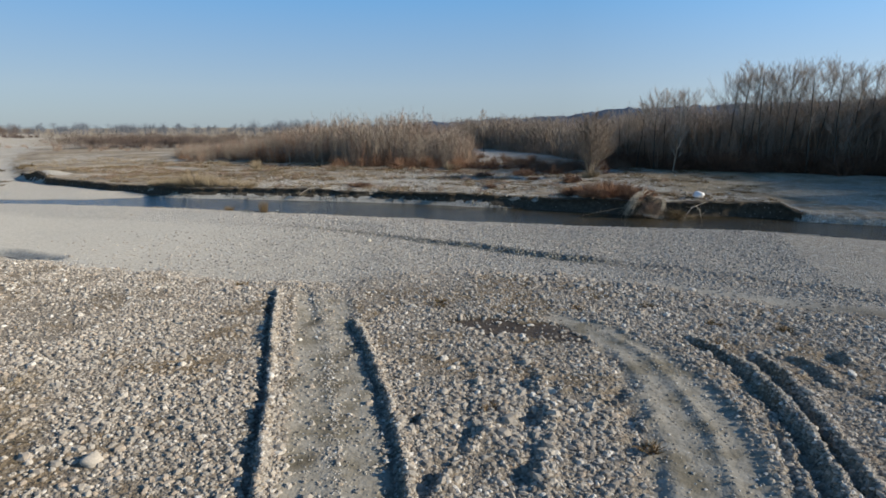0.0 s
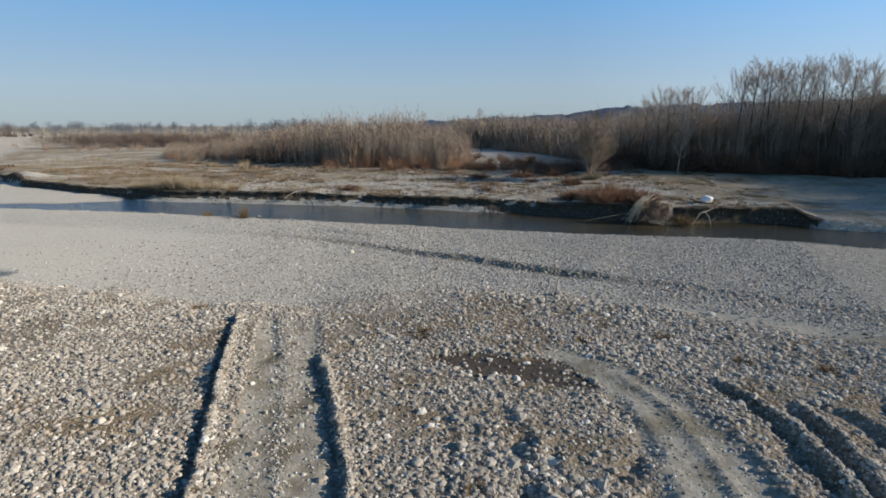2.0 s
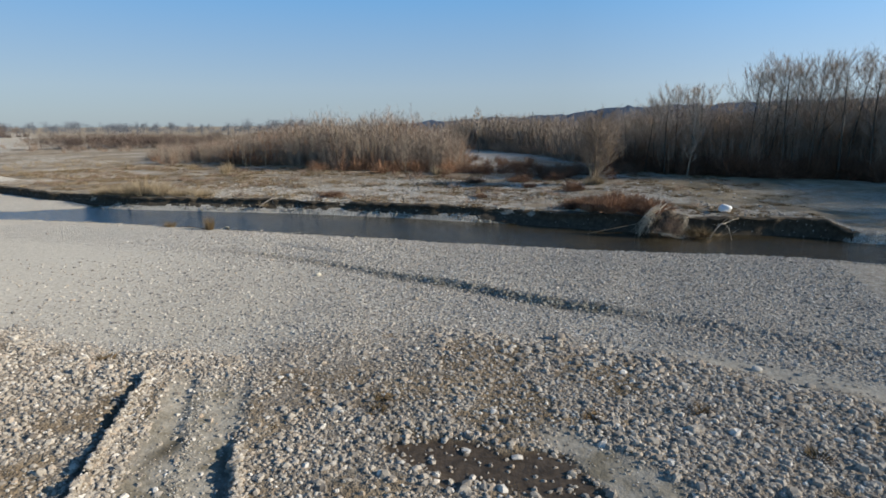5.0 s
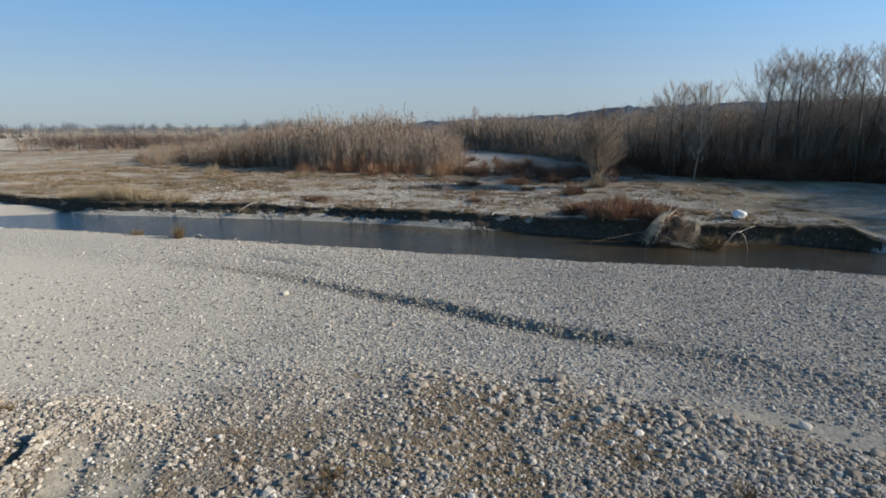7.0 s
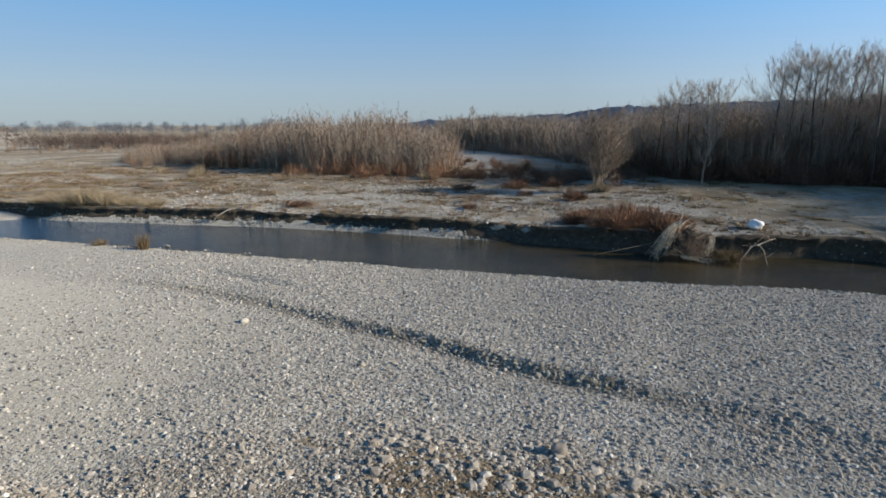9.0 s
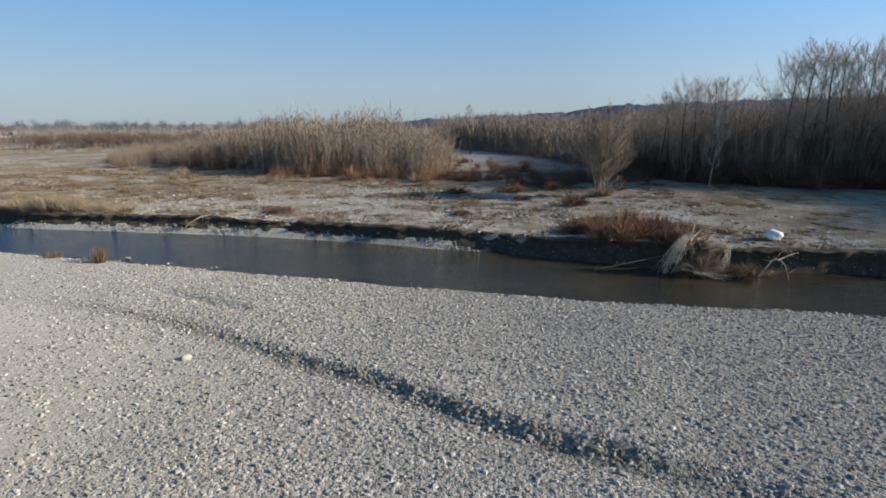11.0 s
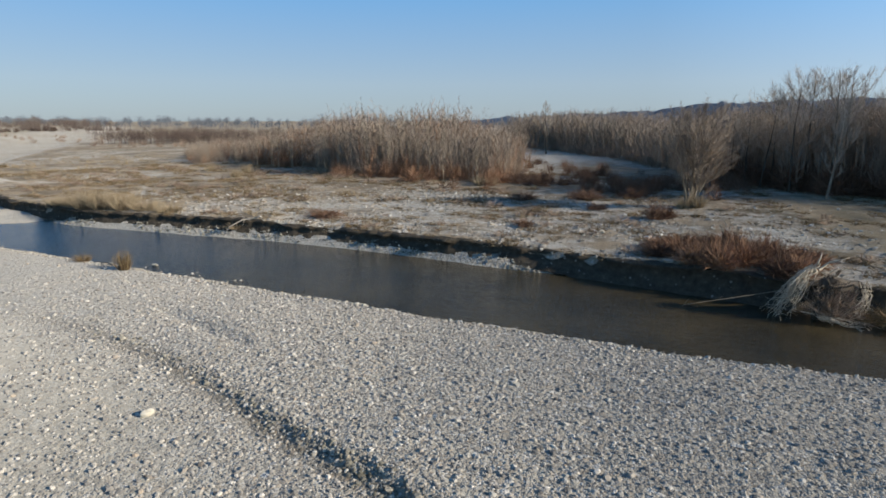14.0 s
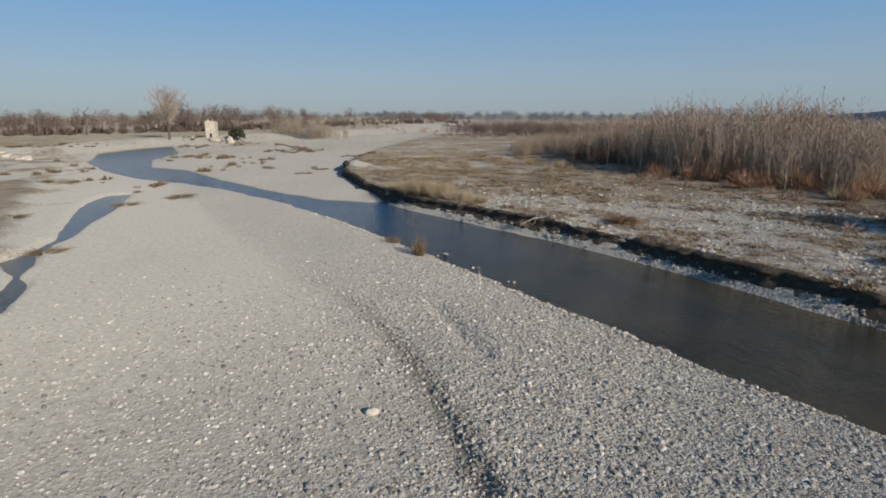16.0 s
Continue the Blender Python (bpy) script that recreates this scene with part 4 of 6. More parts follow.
wide = np.stack([hs * 0.95, hs * 0.95, hs], 1)
for sel, mat, lab in ((kind > 0.15, MAT_TWIG_PALE, "dense thicket of bare pale poplar saplings on the island"),
                      ((kind <= 0.15) & (kind > -0.55), MAT_TWIG, "dense thicket of bare grey-brown saplings on the island"),
                      (kind <= -0.55, MAT_TWIG_RED, "patches of russet saplings within the thicket")):
    stuff("sapling_thicket", scatter(SAPLINGS, nrng, pts[sel], wide[sel], 0.05), mat, lab, "thicket")
# undergrowth at its foot
BRUSH = [dome_bush(80 + k, 1.2 + 0.15 * (k % 3), 1.5 + 0.2 * (k % 4), 60, 0.026) for k in range(7)]
x, y, z, _ = scatter_on_ground(nrng, 900, in_band((-66, -13), front, ([-100, -70, -40, -13], [125, 98, 84, 72]), 0.15))
stuff("brush_undergrowth", scatter(BRUSH, nrng, np.stack([x, y - nrng.uniform(0.0, 4.0, len(x)), z], 1), nrng.uniform(0.35, 1.1, len(x)) ** 1.3 * np.interp(x, [-60, -47, -38, -30], [1.0, 1.5, 1.4, 1.0]), 0.1), MAT_TWIG_RED,
      "rounded russet-brown shrubs at the foot of the thicket", "brush")
x, y, z, _ = scatter_on_ground(nrng, 640, in_band((-70, -13), front, ([-100, -70, -40, -13], [120, 96, 80, 70]), -0.2))
stuff("dark_undergrowth", scatter(BRUSH, nrng, np.stack([x, y + 0.8, z], 1), nrng.uniform(0.6, 1.3, len(x)), 0.1), MAT_TWIG_DARK,
      "dark leafless undergrowth among the saplings", "brush")
x, y, z, _ = scatter_on_ground(nrng, 300, in_band((-19, 5), ([-19, 5], [62, 59]), ([-19, 5], [90, 76]), 0.1))
stuff("gap_scrub", scatter(BRUSH, nrng, np.stack([x, y, z], 1), nrng.uniform(0.25, 0.85, len(x)), 0.1), MAT_BRAMBLE,
      "dark low scrub before the sandy clearing", "brush")
# second thicket behind the sandy gap
front2 = ([-34, -25, -14, -9, -5, -1, 4], [130, 124, 112, 103, 92, 83, 77])
back2 = ([-34, 4], [150, 112])
x, y, z, _ = scatter_on_ground(nrng, 420, in_band((-34, 5), front2, back2, -0.8))
hs = nrng.uniform(6.6, 8.6, len(x)) * np.interp(x, [-20, -8, 4], [1.0, 0.95, 0.90])
for sel, mat, lab in ((wave(x, y, 6.0, 1) > 0, MAT_TWIG_PALE, "bare pale thicket beyond a sandy clearing"), (wave(x, y, 6.0, 1) <= 0, MAT_TWIG, "bare brown thicket beyond a sandy clearing")):
    stuff("back_thicket", scatter(SAPLINGS, nrng, np.stack([x, y, z], 1)[sel], np.stack([hs * 1.3, hs * 1.3, hs], 1)[sel], 0.04), mat, lab, "thicket")
x, y, z, _ = scatter_on_ground(nrng, 200, in_band((-34, 5), front2, ([-34, 4], [132, 84]), -0.6))
stuff("back_brush", scatter(BRUSH, nrng, np.stack([x, y - 0.5, z], 1), nrng.uniform(0.5, 1.1, len(x)), 0.1), MAT_TWIG_DARK,
      "dark brush at the foot of the far thicket", "brush")
# bushes scattered over the far flats
x, y, z, _ = scatter_on_ground(nrng, 190, lambda r, n: (lambda t: (-66 - 130 * t + r.normal(0, 14, n), 92 + 170 * t * r.random(n) + r.uniform(0, 22, n)))(r.random(n)))
ok = wave(x, y, 13.0, 1) > -0.1
stuff("far_bushes", scatter(BRUSH, nrng, np.stack([x, y, z], 1)[ok], nrng.uniform(0.4, 1.1, ok.sum()), 0.1), MAT_TWIG_DARK,
      "grey-brown leafless bushes scattered over the far flats", "bushes")
# dark wood on the east side
WOOD = [brush_clump(110 + k, 1.0, 8, 0.36, 26, 0.0050, 0.20, 0.05) for k in range(7)]
front3 = ([1, 5, 10, 15.5, 21, 26, 36, 42, 46, 75, 110], [78, 70.5, 68, 66, 65, 64.5, 62.5, 57, 47, 42, 40])
back3 = ([1, 12, 30, 110], [92, 86, 86, 84])
x, y, z, _ = scatter_on_ground(nrng, 430, in_band((1, 60), front3, back3, -0.8))
hs = nrng.uniform(0.75, 1.0, len(x)) * np.interp(x, [2, 6, 12, 20, 28, 40], [6.0, 6.6, 7.2, 8.2, 9.2, 15])
stuff("wood_understorey", scatter(WOOD, nrng, np.stack([x, y, z], 1), np.stack([hs * 1.25, hs * 1.25, hs], 1), 0.05), MAT_TWIG_DARK,
      "dense dark leafless wood behind the tall poplars", "wood")
x, y, z, _ = scatter_on_ground(nrng, 520, in_band((2, 44), front3, ([1, 12, 44], [80, 71, 64]), -1.2))
stuff("wood_brush", scatter(BRUSH, nrng, np.stack([x, y - nrng.uniform(1.0, 2.6, len(x)), z], 1), nrng.uniform(0.7, 1.5, len(x)), 0.1), MAT_BRAMBLE,
      "dark bramble brush along the edge of the wood", "brush")
ex = nrng.uniform(0, 9, 120)
ey = nrng.uniform(47.5, 69, 120)
ex = ex + np.interp(ey, [47.5, 50.5, 68], [43.5, 42, 32])
ez, _ = plan(ex, ey)
eh = nrng.uniform(11.0, 13.0, 120)
stuff("east_wood", scatter(WOOD, nrng, np.stack([ex, ey, ez], 1), np.stack([eh, eh, eh], 1), 0.05), MAT_TWIG_DARK,
      "dense leafless wood that shades the island's east end", "wood")
CANOPY = [brush_clump(140 + k, 1.0, 7, 0.26, 40, 0.0024, 0.18, 0.3) for k in range(6)]
x, y, z, _ = scatter_on_ground(nrng, 330, in_band((2, 40), (front3[0], [q + 1 for q in front3[1]]), ([1, 12, 30, 110], [84, 78, 76, 70]), -0.8))
hs = nrng.uniform(0.82, 1.0, len(x)) * np.interp(x, [2, 5, 8, 11, 13.5, 15.5, 24, 40], [7.0, 8.0, 8.6, 8.2, 7.8, 9.2, 9.8, 12])
stuff("wood_canopy", scatter(CANOPY, nrng, np.stack([x, y, z], 1), np.stack([hs * 1.2, hs * 1.2, hs], 1), 0.04), MAT_TWIG,
      "slender leafless trees rising above the dark wood", "wood")

# tall bare poplars along the wood's edge
TALL = []
for k in range(6):
    t = tree_thing("poplar_tree", 200 + k, "tall leafless poplar with a grey trunk at the wood's edge", "tree", MAT_BARK, MAT_TWIG_GREY,
                   "poplars of the wood", h=10.0, r0=0.075, low=0.34, limbs=20, wide=(0.22, 0.25, 0.19)[k % 3], w=0.0115)
    TALL.append(t)
trng = random.Random(5)
spots = [(7.3, 66.6, 8.3), (8.4, 67.8, 8.7), (9.5, 66.2, 8.9), (10.3, 67.6, 8.7), (3.6, 70.5, 6.4), (4.6, 69.5, 6.9), (5.6, 68.4, 7.4), (6.4, 69.5, 7.4), (11.4, 68.5, 7.4), (12.6, 67.5, 7.3),
         (14.2, 65.8, 9.9), (15.0, 64.6, 10.3), (15.9, 66.2, 10.5), (16.7, 64.2, 10.7), (17.7, 65.8, 10.5), (18.7, 64.2, 10.6), (19.7, 66.2, 10.8), (20.7, 63.8, 10.7), (21.8, 65.8, 10.9), (23, 63.8, 10.7),
         (24.4, 65, 10.6), (26, 66, 10.8), (28, 64, 10.8), (31, 64, 11), (36, 63, 11), (41, 58, 11), (45, 53.5, 14), (48, 50, 15), (50, 53, 15), (47.5, 56, 14.5), (52, 50.5, 15), (49, 47.5, 14)]
for k, (px, py, hh) in enumerate(spots):
    py = py + 1.4
    m = Matrix.Translation((px, py, height(px, py))) @ Matrix.Rotation(trng.uniform(0, 6.28), 4, 'Z') @ Matrix.Diagonal((hh / 10 * trng.uniform(0.9, 1.15), hh / 10 * trng.uniform(0.9, 1.15), hh / 10 * 0.95, 1))
    if k < 6:
        TALL[k].matrix_basis = m
    else:
        copy_thing(TALL[k % 6], Matrix.Identity(4)).matrix_basis = m
pale = tree_thing("poplar_tree", 231, "pale-stemmed leafless young poplar before the dark wood", "tree", MAT_WILLOW, MAT_TWIG_GREY, h=6.6, r0=0.07, low=0.2, limbs=16, wide=0.19, w=0.012)
pale.matrix_basis = Matrix.Translation((8.9, 64.0, height(8.9, 64.0)))
lone = tree_thing("poplar_tree", 232, "single slender leafless tree rising above the far thicket", "tree", MAT_BARK, MAT_TWIG_GREY, h=8.2, r0=0.08, low=0.35, limbs=14, wide=0.13, w=0.02)
lone.matrix_basis = Matrix.Translation((-20.5, 107.0, height(-20.5, 107.0)))

# lone willow on the island
willow = new("willow_tree")
crown = Geo()
for k, (ax, ay, hh, lx, ly) in enumerate(((0, 0, 6.3, 0.05, 0.0), (0.12, 0.1, 5.9, 0.13, 0.05), (-0.12, 0.0, 5.7, -0.10, 0.02), (0.1, 0.12, 5.4, 0.02, 0.14), (-0.1, -0.12, 4.7, -0.22, -0.1), (0.15, -0.1, 3.6, 0.42, -0.1))):
    tr, cr = poplar(301 + k, h=hh, r0=0.07, low=0.2, limbs=11, wide=0.30, w=0.015, rise=0.6, sides=5)
    tv, tf = tr.arrays()
    cv, cf = cr.arrays()
    lean = np.array([lx, ly, 0.0], dtype=np.float32)
    shift = np.array([ax, ay, 0.0], dtype=np.float32)
    stem = Geo()
    stem.add(tv + shift + tv[:, 2:3] * lean, tf)
    linked("stem", stem.mesh("stem"), MAT_WILLOW, willow)
    crown.add(cv + shift + cv[:, 2:3] * lean, cf)
cv, cf = round_crown(320, 2.35, 3.7, 2.7, 560, 0.019)
crown.add(cv + np.array([0.35, 0.0, 0.0], dtype=np.float32), cf)
linked("crown", crown.mesh("crown", False), MAT_TWIG, willow)
tagged(willow, "lone leafless willow with several pale stems on the island", "tree")
willow.matrix_basis = Matrix.Translation((1.2, 58.2, height(1.2, 58.2)))

# ---------- distance ----------


def far_crown(seed, h, w, n):
    """A small rounded bare tree for the distance."""
    rng = random.Random(seed)
    g = Geo()
    g.tube([(0, 0, -0.3), (0.1, 0, h * 0.35), (0, 0.1, h * 0.7)], [0.18, 0.13, 0.04], 4)
    for k in range(n):
        a, e, q = rng.uniform(0, 6.28), rng.uniform(-0.6, 1.5), rng.uniform(0.2, 1.0)
        p = Vector((math.cos(a) * math.cos(e) * w * q, math.sin(a) * math.cos(e) * w * q, h * 0.55 + math.sin(e) * h * 0.42 * q))
        d = Vector((p.x, p.y, (p.z - h * 0.3))).normalized() + Vector((rng.uniform(-.8, .8), rng.uniform(-.8, .8), rng.uniform(-0.3, 0.4)))
        g.blade(p, p + d * h * 0.13, 0.15, rng)
    return g.arrays()


FAR = [far_crown(400 + k, 8.0, 3.6 + 0.4 * (k % 3), 120) for k in range(6)]


def far_band(n, x0, x1, fy, depth, lo, hi, name, mat, label):
    def accept(rng, m):
        px = rng.uniform(x0, x1, m)
        return px, np.interp(px, *fy) + rng.random(m) * depth
    px, py, pz, _ = scatter_on_ground(nrng, n, accept)
    size = nrng.uniform(lo, hi, n) * (1 + 0.35 * wave(px, py * 0, 38.0, 1))
    stuff(name, scatter(FAR, nrng, np.stack([px, py, pz - 0.8], 1), size, 0.05), mat, label, "far wood")


far_band(700, -800, -40, ([-700, -300, -150, -40], [330, 300, 330, 300]), 90, 0.45, 1.3, "far_treeline", MAT_HAZE_LINE,
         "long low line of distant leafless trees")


far_band(420, -135, -62, ([-135, -100, -62], [112, 122, 134]), 22, 0.45, 0.85, "far_grove", MAT_FARWOOD,
         "grey-brown leafless grove behind the west end of the thicket")


def far_west():
    def accept(rng, m):
        t = rng.random(m)
        px = np.interp(t, [0, 0.5, 1], [-150, -185, -330]) - rng.random(m) * 40
        py = np.interp(t, [0, 0.5, 1], [-20, 70, 260])
        return px, py
    px, py, pz, _ = scatter_on_ground(nrng, 760, accept)
    stuff("west_treeline", scatter(FAR + [dome_bush(430 + k, 2.6, 3.4, 60, 0.16) for k in range(3)], nrng, np.stack([px, py, pz], 1), nrng.uniform(0.36, 0.84, 760) * (0.95 + 0.45 * wave(px, py, 17.0, 2)), 0.05), MAT_FARWOOD,
          "leafless trees and hedges behind the far western bank", "far wood")


far_west()


def build_hill():
    """Low wooded ridge on the horizon; the haze before it is put into its blue colour."""
    xs = np.linspace(-420, 1100, 380)
    prof = np.interp(xs, [-420, -330, -260, -160, -65, -40, -20, 60, 180, 400, 1100], [-2, 2, 9, 14, 18, 22, 26, 27, 30, 34, 28])
    rag = 1.5 * wave(xs, xs * 0, 9.0, 1) + 1.5 * wave(xs, xs * 0, 4.5, 2)
    v, f = [], []
    rows = 6
    for r in range(rows):
        t = r / (rows - 1)
        zz = (prof * math.sin(t * math.pi / 2) + rag * t) - (6 if r == 0 else 0)
        yy = 660 + 120 * t + 6 * wave(xs, xs * 0 + 31 * r, 14.0, 3)
        v.append(np.stack([xs, yy, zz], 1))
    n = len(xs)
    i = (np.arange(rows - 1)[:, None] * n + np.arange(n - 1)[None, :]).ravel()
    f = np.stack([i, i + 1, i + n + 1, i + n], 1)
    ob = linked("backdrop", np_mesh("backdrop", np.concatenate(v), f), MAT_HAZE_HILL)
    tagged(ob, "distant wooded ridge on the horizon, coloured blue for haze", "hill", kind="structure")


build_hill()


# ---------- stones ----------


def ico():
    bm = bmesh.new()
    bmesh.ops.create_icosphere(bm, subdivisions=1, radius=1.0)
    v = np.array([tuple(q.co) for q in bm.verts], dtype=np.float32)
    f = np.array([[q.index for q in p.verts] for p in bm.faces], dtype=np.int32)
    bm.free()
    return v, f


def pebble(seed):
    """A rough rounded stone of 20 faces, about 1 m in radius."""
    r = np.random.default_rng(seed)
    v, f = ico()
    n = v + r.normal(0, 0.16, v.shape)
    for _ in range(2):
        a = r.normal(0, 1, 3)
        a = a / np.linalg.norm(a)
        over = np.maximum(n @ a - 0.62, 0)
        n = n - over[:, None] * a * 0.8
    return n.astype(np.float32), f


PEBBLES = [pebble(900 + k) for k in range(14)]


def chip(seed):
    """A small worn stone of 13 faces with a flattened top and an open underside."""
    r = np.random.default_rng(seed)
    a = np.linspace(0, 2 * math.pi, 6, endpoint=False) + r.uniform(-0.25, 0.25, 6)
    q = r.uniform(0.85, 1.12, 6)
    low = np.stack([np.cos(a) * q, np.sin(a) * q, np.full(6, -0.35)], 1)
    b = np.array([0.3, 1.9, 3.4, 4.9]) + r.uniform(-0.3, 0.3, 4)
    e = r.uniform(0.45, 0.68, 4)
    top = np.stack([np.cos(b) * e, np.sin(b) * e, r.uniform(0.55, 0.95, 4)], 1)
    f = [(6, 7, 8), (6, 8, 9), (0, 1, 6), (1, 7, 6), (1, 2, 7), (2, 3, 8), (2, 8, 7), (3, 4, 8), (4, 9, 8), (4, 5, 9), (5, 0, 6), (5, 6, 9)]
    return np.concatenate([low, top]).astype(np.float32), np.array(f, dtype=np.int32)


CHIPS = [chip(940 + k) for k in range(12)]


def boulder_mesh(seed, size, detail=3, rough=0.12):
    bm = bmesh.new()
    bmesh.ops.create_icosphere(bm, subdivisions=detail, radius=1.0)
    off = Vector((seed * 3.1, seed * 1.7, seed * 0.9))
    for v in bm.verts:
        d = v.co.normalized()
        k = 1 + rough * (noise.noise(d * 1.1 + off) * 1.6 + noise.noise(d * 3.0 + off) * 0.6)
        v.co = Vector((d.x * size[0], d.y * size[1], d.z * size[2])) * k
    for fc in bm.faces:
        fc.smooth = True
    me = bpy.data.meshes.new("boulder")
    bm.to_mesh(me)
    bm.free()
    return me


def stone_field(name, n, region, radius, keep, label, sink=0.35, seed=1, flat=(0.45, 0.8), mat=None, shapes=None, swell=None):
    """Loose stones over part of the plan."""
    r = np.random.default_rng(seed)
    x, y = region(r, n)
    z, c = plan(x, y)
    ok = r.random(len(x)) < keep(x, y, z, c)
    x, y, z = x[ok], y[ok], z[ok]
    rad = np.clip(radius[0] * np.exp(r.normal(0, radius[1], len(x))), 0.5 * radius[0], radius[2])
    if swell is not None:
        rad = rad * swell(x, y)
    sc = np.stack([rad * r.uniform(0.9, 1.35, len(x)), rad * r.uniform(0.7, 1.0, len(x)), rad * r.uniform(*flat, len(x))], 1)
    p = np.stack([x, y, z + sc[:, 2] * (1 - 2 * sink) * 0.6], 1)
    return stuff(name, scatter(shapes or PEBBLES, r, p, sc, 0.25), mat or MAT_STONE, "stones", False)


def wedge(y0, y1, xl, xr):
    """Sampler: y between y0 and y1, x between two lines given at those ends; evenly dense over the area."""
    def pick(r, n):
        t = r.random(n)
        y = y0 + (y1 - y0) * t
        a, b = xl[0] + (xl[1] - xl[0]) * t, xr[0] + (xr[1] - xr[0]) * t
        wmax = max(xr[0] - xl[0], xr[1] - xl[1])
        ok = r.random(n) < (b - a) / wmax
        return (a + (b - a) * r.random(n))[ok], y[ok]
    return pick


def keep_coarse(x, y, z, c):
    return np.clip(c["coarse"] * (1 - 0.9 * c["lane"]), 0, 1) * (1 - 0.70 * c["brown"]) * (1 - 0.18 * smooth01((x - 1) / 3.0) * smooth01((y - 20) / 2.0)) * (1 - 0.85 * c["far_lane"]) * (1 - 0.82 * np.clip(c["damp"], 0, 1)) * (c["silt"] < 0.95)


def keep_fine(x, y, z, c):
    edge = smooth01((x + 20 + 5 * (y - 20) / 18 + 0.8 * wave(x, y, 3.0, 1)) / 15.0) * smooth01((15.5 - x) / 4.0)
    return edge * np.where(c["d_riv"] > 0.0, 1.0, 0.15) * (1 - 0.75 * c["coarse"]) * (c["pool"] < 0.3) * (1 - 0.45 * c["silt"]) * (1 - 0.8 * c["far_lane"])


def bar_swell(x, y):
    """Stones grow towards the northern brow of the bar and shrink where fines have settled."""
    edge = np.interp(x, [p[0] for p in COARSE_EDGE], [p[1] for p in COARSE_EDGE])
    brow = np.exp(-((y - edge + 0.9) / 1.1) ** 2) * smooth01((x + 1.5) / 2.5)
    calm = np.exp(-(((x + 2.6) / 3.6) ** 2 + ((y - 21.4) / 1.5) ** 2))
    heap = np.exp(-(((x - 2.8) / 2.0) ** 2 + ((y - 14.0) / 3.0) ** 2) ** 2)
    return (1 + 0.22 * brow) * (1 + 0.25 * heap) * (1 - 0.42 * calm) * (1 + 0.16 * wave(x, y, 1.3, 2))


stone_field("cobbles", 74000, wedge(8.0, 19.0, (-7.5, -20.0), (8.5, 11.5)), (0.034, 0.42, 0.12), keep_coarse,
            "loose pale river cobbles covering the gravel bar", seed=11, mat=MAT_COBBLE, sink=0.34, swell=bar_swell, shapes=PEBBLES[:2] + CHIPS)
stone_field("cobbles", 66000, wedge(19.0, 25.5, (-20.0, -24.0), (12.0, 14.0)), (0.036, 0.42, 0.13), keep_coarse,
            "loose grey river cobbles on the brow of the gravel bar", seed=21, mat=MAT_COBBLE, sink=0.34, swell=bar_swell, shapes=CHIPS)
stone_field("shingle", 58000, wedge(20.0, 38.0, (-17.0, -23.0), (11.0, 12.0)), (0.029, 0.42, 0.075), keep_fine,
            "fine grey shingle of the river bar", seed=12, shapes=CHIPS, mat=MAT_SHINGLE)
stone_field("shingle_ridge", 2600, lambda r, n: (lambda q, o: (q, np.interp(q, [p[0] for p in STEP_FADE], [p[1] for p in STEP_FADE]) - 0.5 + o))(r.uniform(4.0, 15.0, n), r.normal(0, 0.42, n)),
            (0.042, 0.4, 0.10), lambda x, y, z, c: smooth01((x - 3.5) / 3.0), "coarser grey stones along a low ridge in the shingle", seed=22, mat=MAT_COBBLE, shapes=CHIPS)
stone_field("loose_stones", 4200, wedge(21.0, 37.0, (-26.0, -30.0), (12.0, 12.0)), (0.036, 0.38, 0.09),
            lambda x, y, z, c: (c["d_riv"] > 0.2) * (c["pool"] < 0.2) * np.clip(0.5 + wave(x, y, 3.7, 4), 0, 1), "scattered larger stones on the shingle", seed=19, mat=MAT_COBBLE, shapes=CHIPS)
stone_field("track_gravel", 12000, wedge(8.0, 20.5, (-3.0, -8.0), (8.5, 8.5)), (0.022, 0.3, 0.05),
            lambda x, y, z, c: c["lane"], "small gravel pressed into the wheel tracks", seed=13)
def along(line, spread, shift=0.0):
    """Sampler: points strewn along a polyline."""
    q = np.array(line)
    run = np.concatenate([[0], np.cumsum(np.hypot(*np.diff(q, axis=0).T))])
    return lambda r, n: (lambda t: (np.interp(t, run, q[:, 0]) + shift + r.normal(0, spread, n), np.interp(t, run, q[:, 1]) + r.normal(0, spread * 0.5, n)))(r.uniform(0, run[-1], n))


always = lambda x, y, z, c: np.where(y > 8.5, 1.0, 0.0)
stone_field("track_ridge", 1300, along(TRACK_MID, 0.10), (0.020, 0.35, 0.045), always, "ridge of small stones between the wheel strips", seed=19, shapes=CHIPS)
stone_field("rut_kerb", 3000, along(RUT_LEFT, 0.15, 0.27), (0.032, 0.4, 0.08), always, "pale stones heaped along the edge of the track", seed=23, mat=MAT_COBBLE, sink=0.3)
stone_field("rut_kerb", 1500, along(RUT_RIGHT, 0.12, 0.24), (0.032, 0.4, 0.08), always, "pale stones heaped along the far edge of the track", seed=24, mat=MAT_COBBLE, sink=0.3)
stone_field("curve_kerb", 1500, along(RUT_CURVE_A, 0.10, 0.25), (0.026, 0.35, 0.06), always, "small stones pushed up between the deep tyre ruts", seed=25, shapes=CHIPS)
stone_field("curve_kerb", 1200, along(RUT_CURVE_B, 0.13, 0.24), (0.030, 0.4, 0.07), always, "stones pushed up beside the outer tyre rut", seed=26, mat=MAT_COBBLE, shapes=CHIPS)
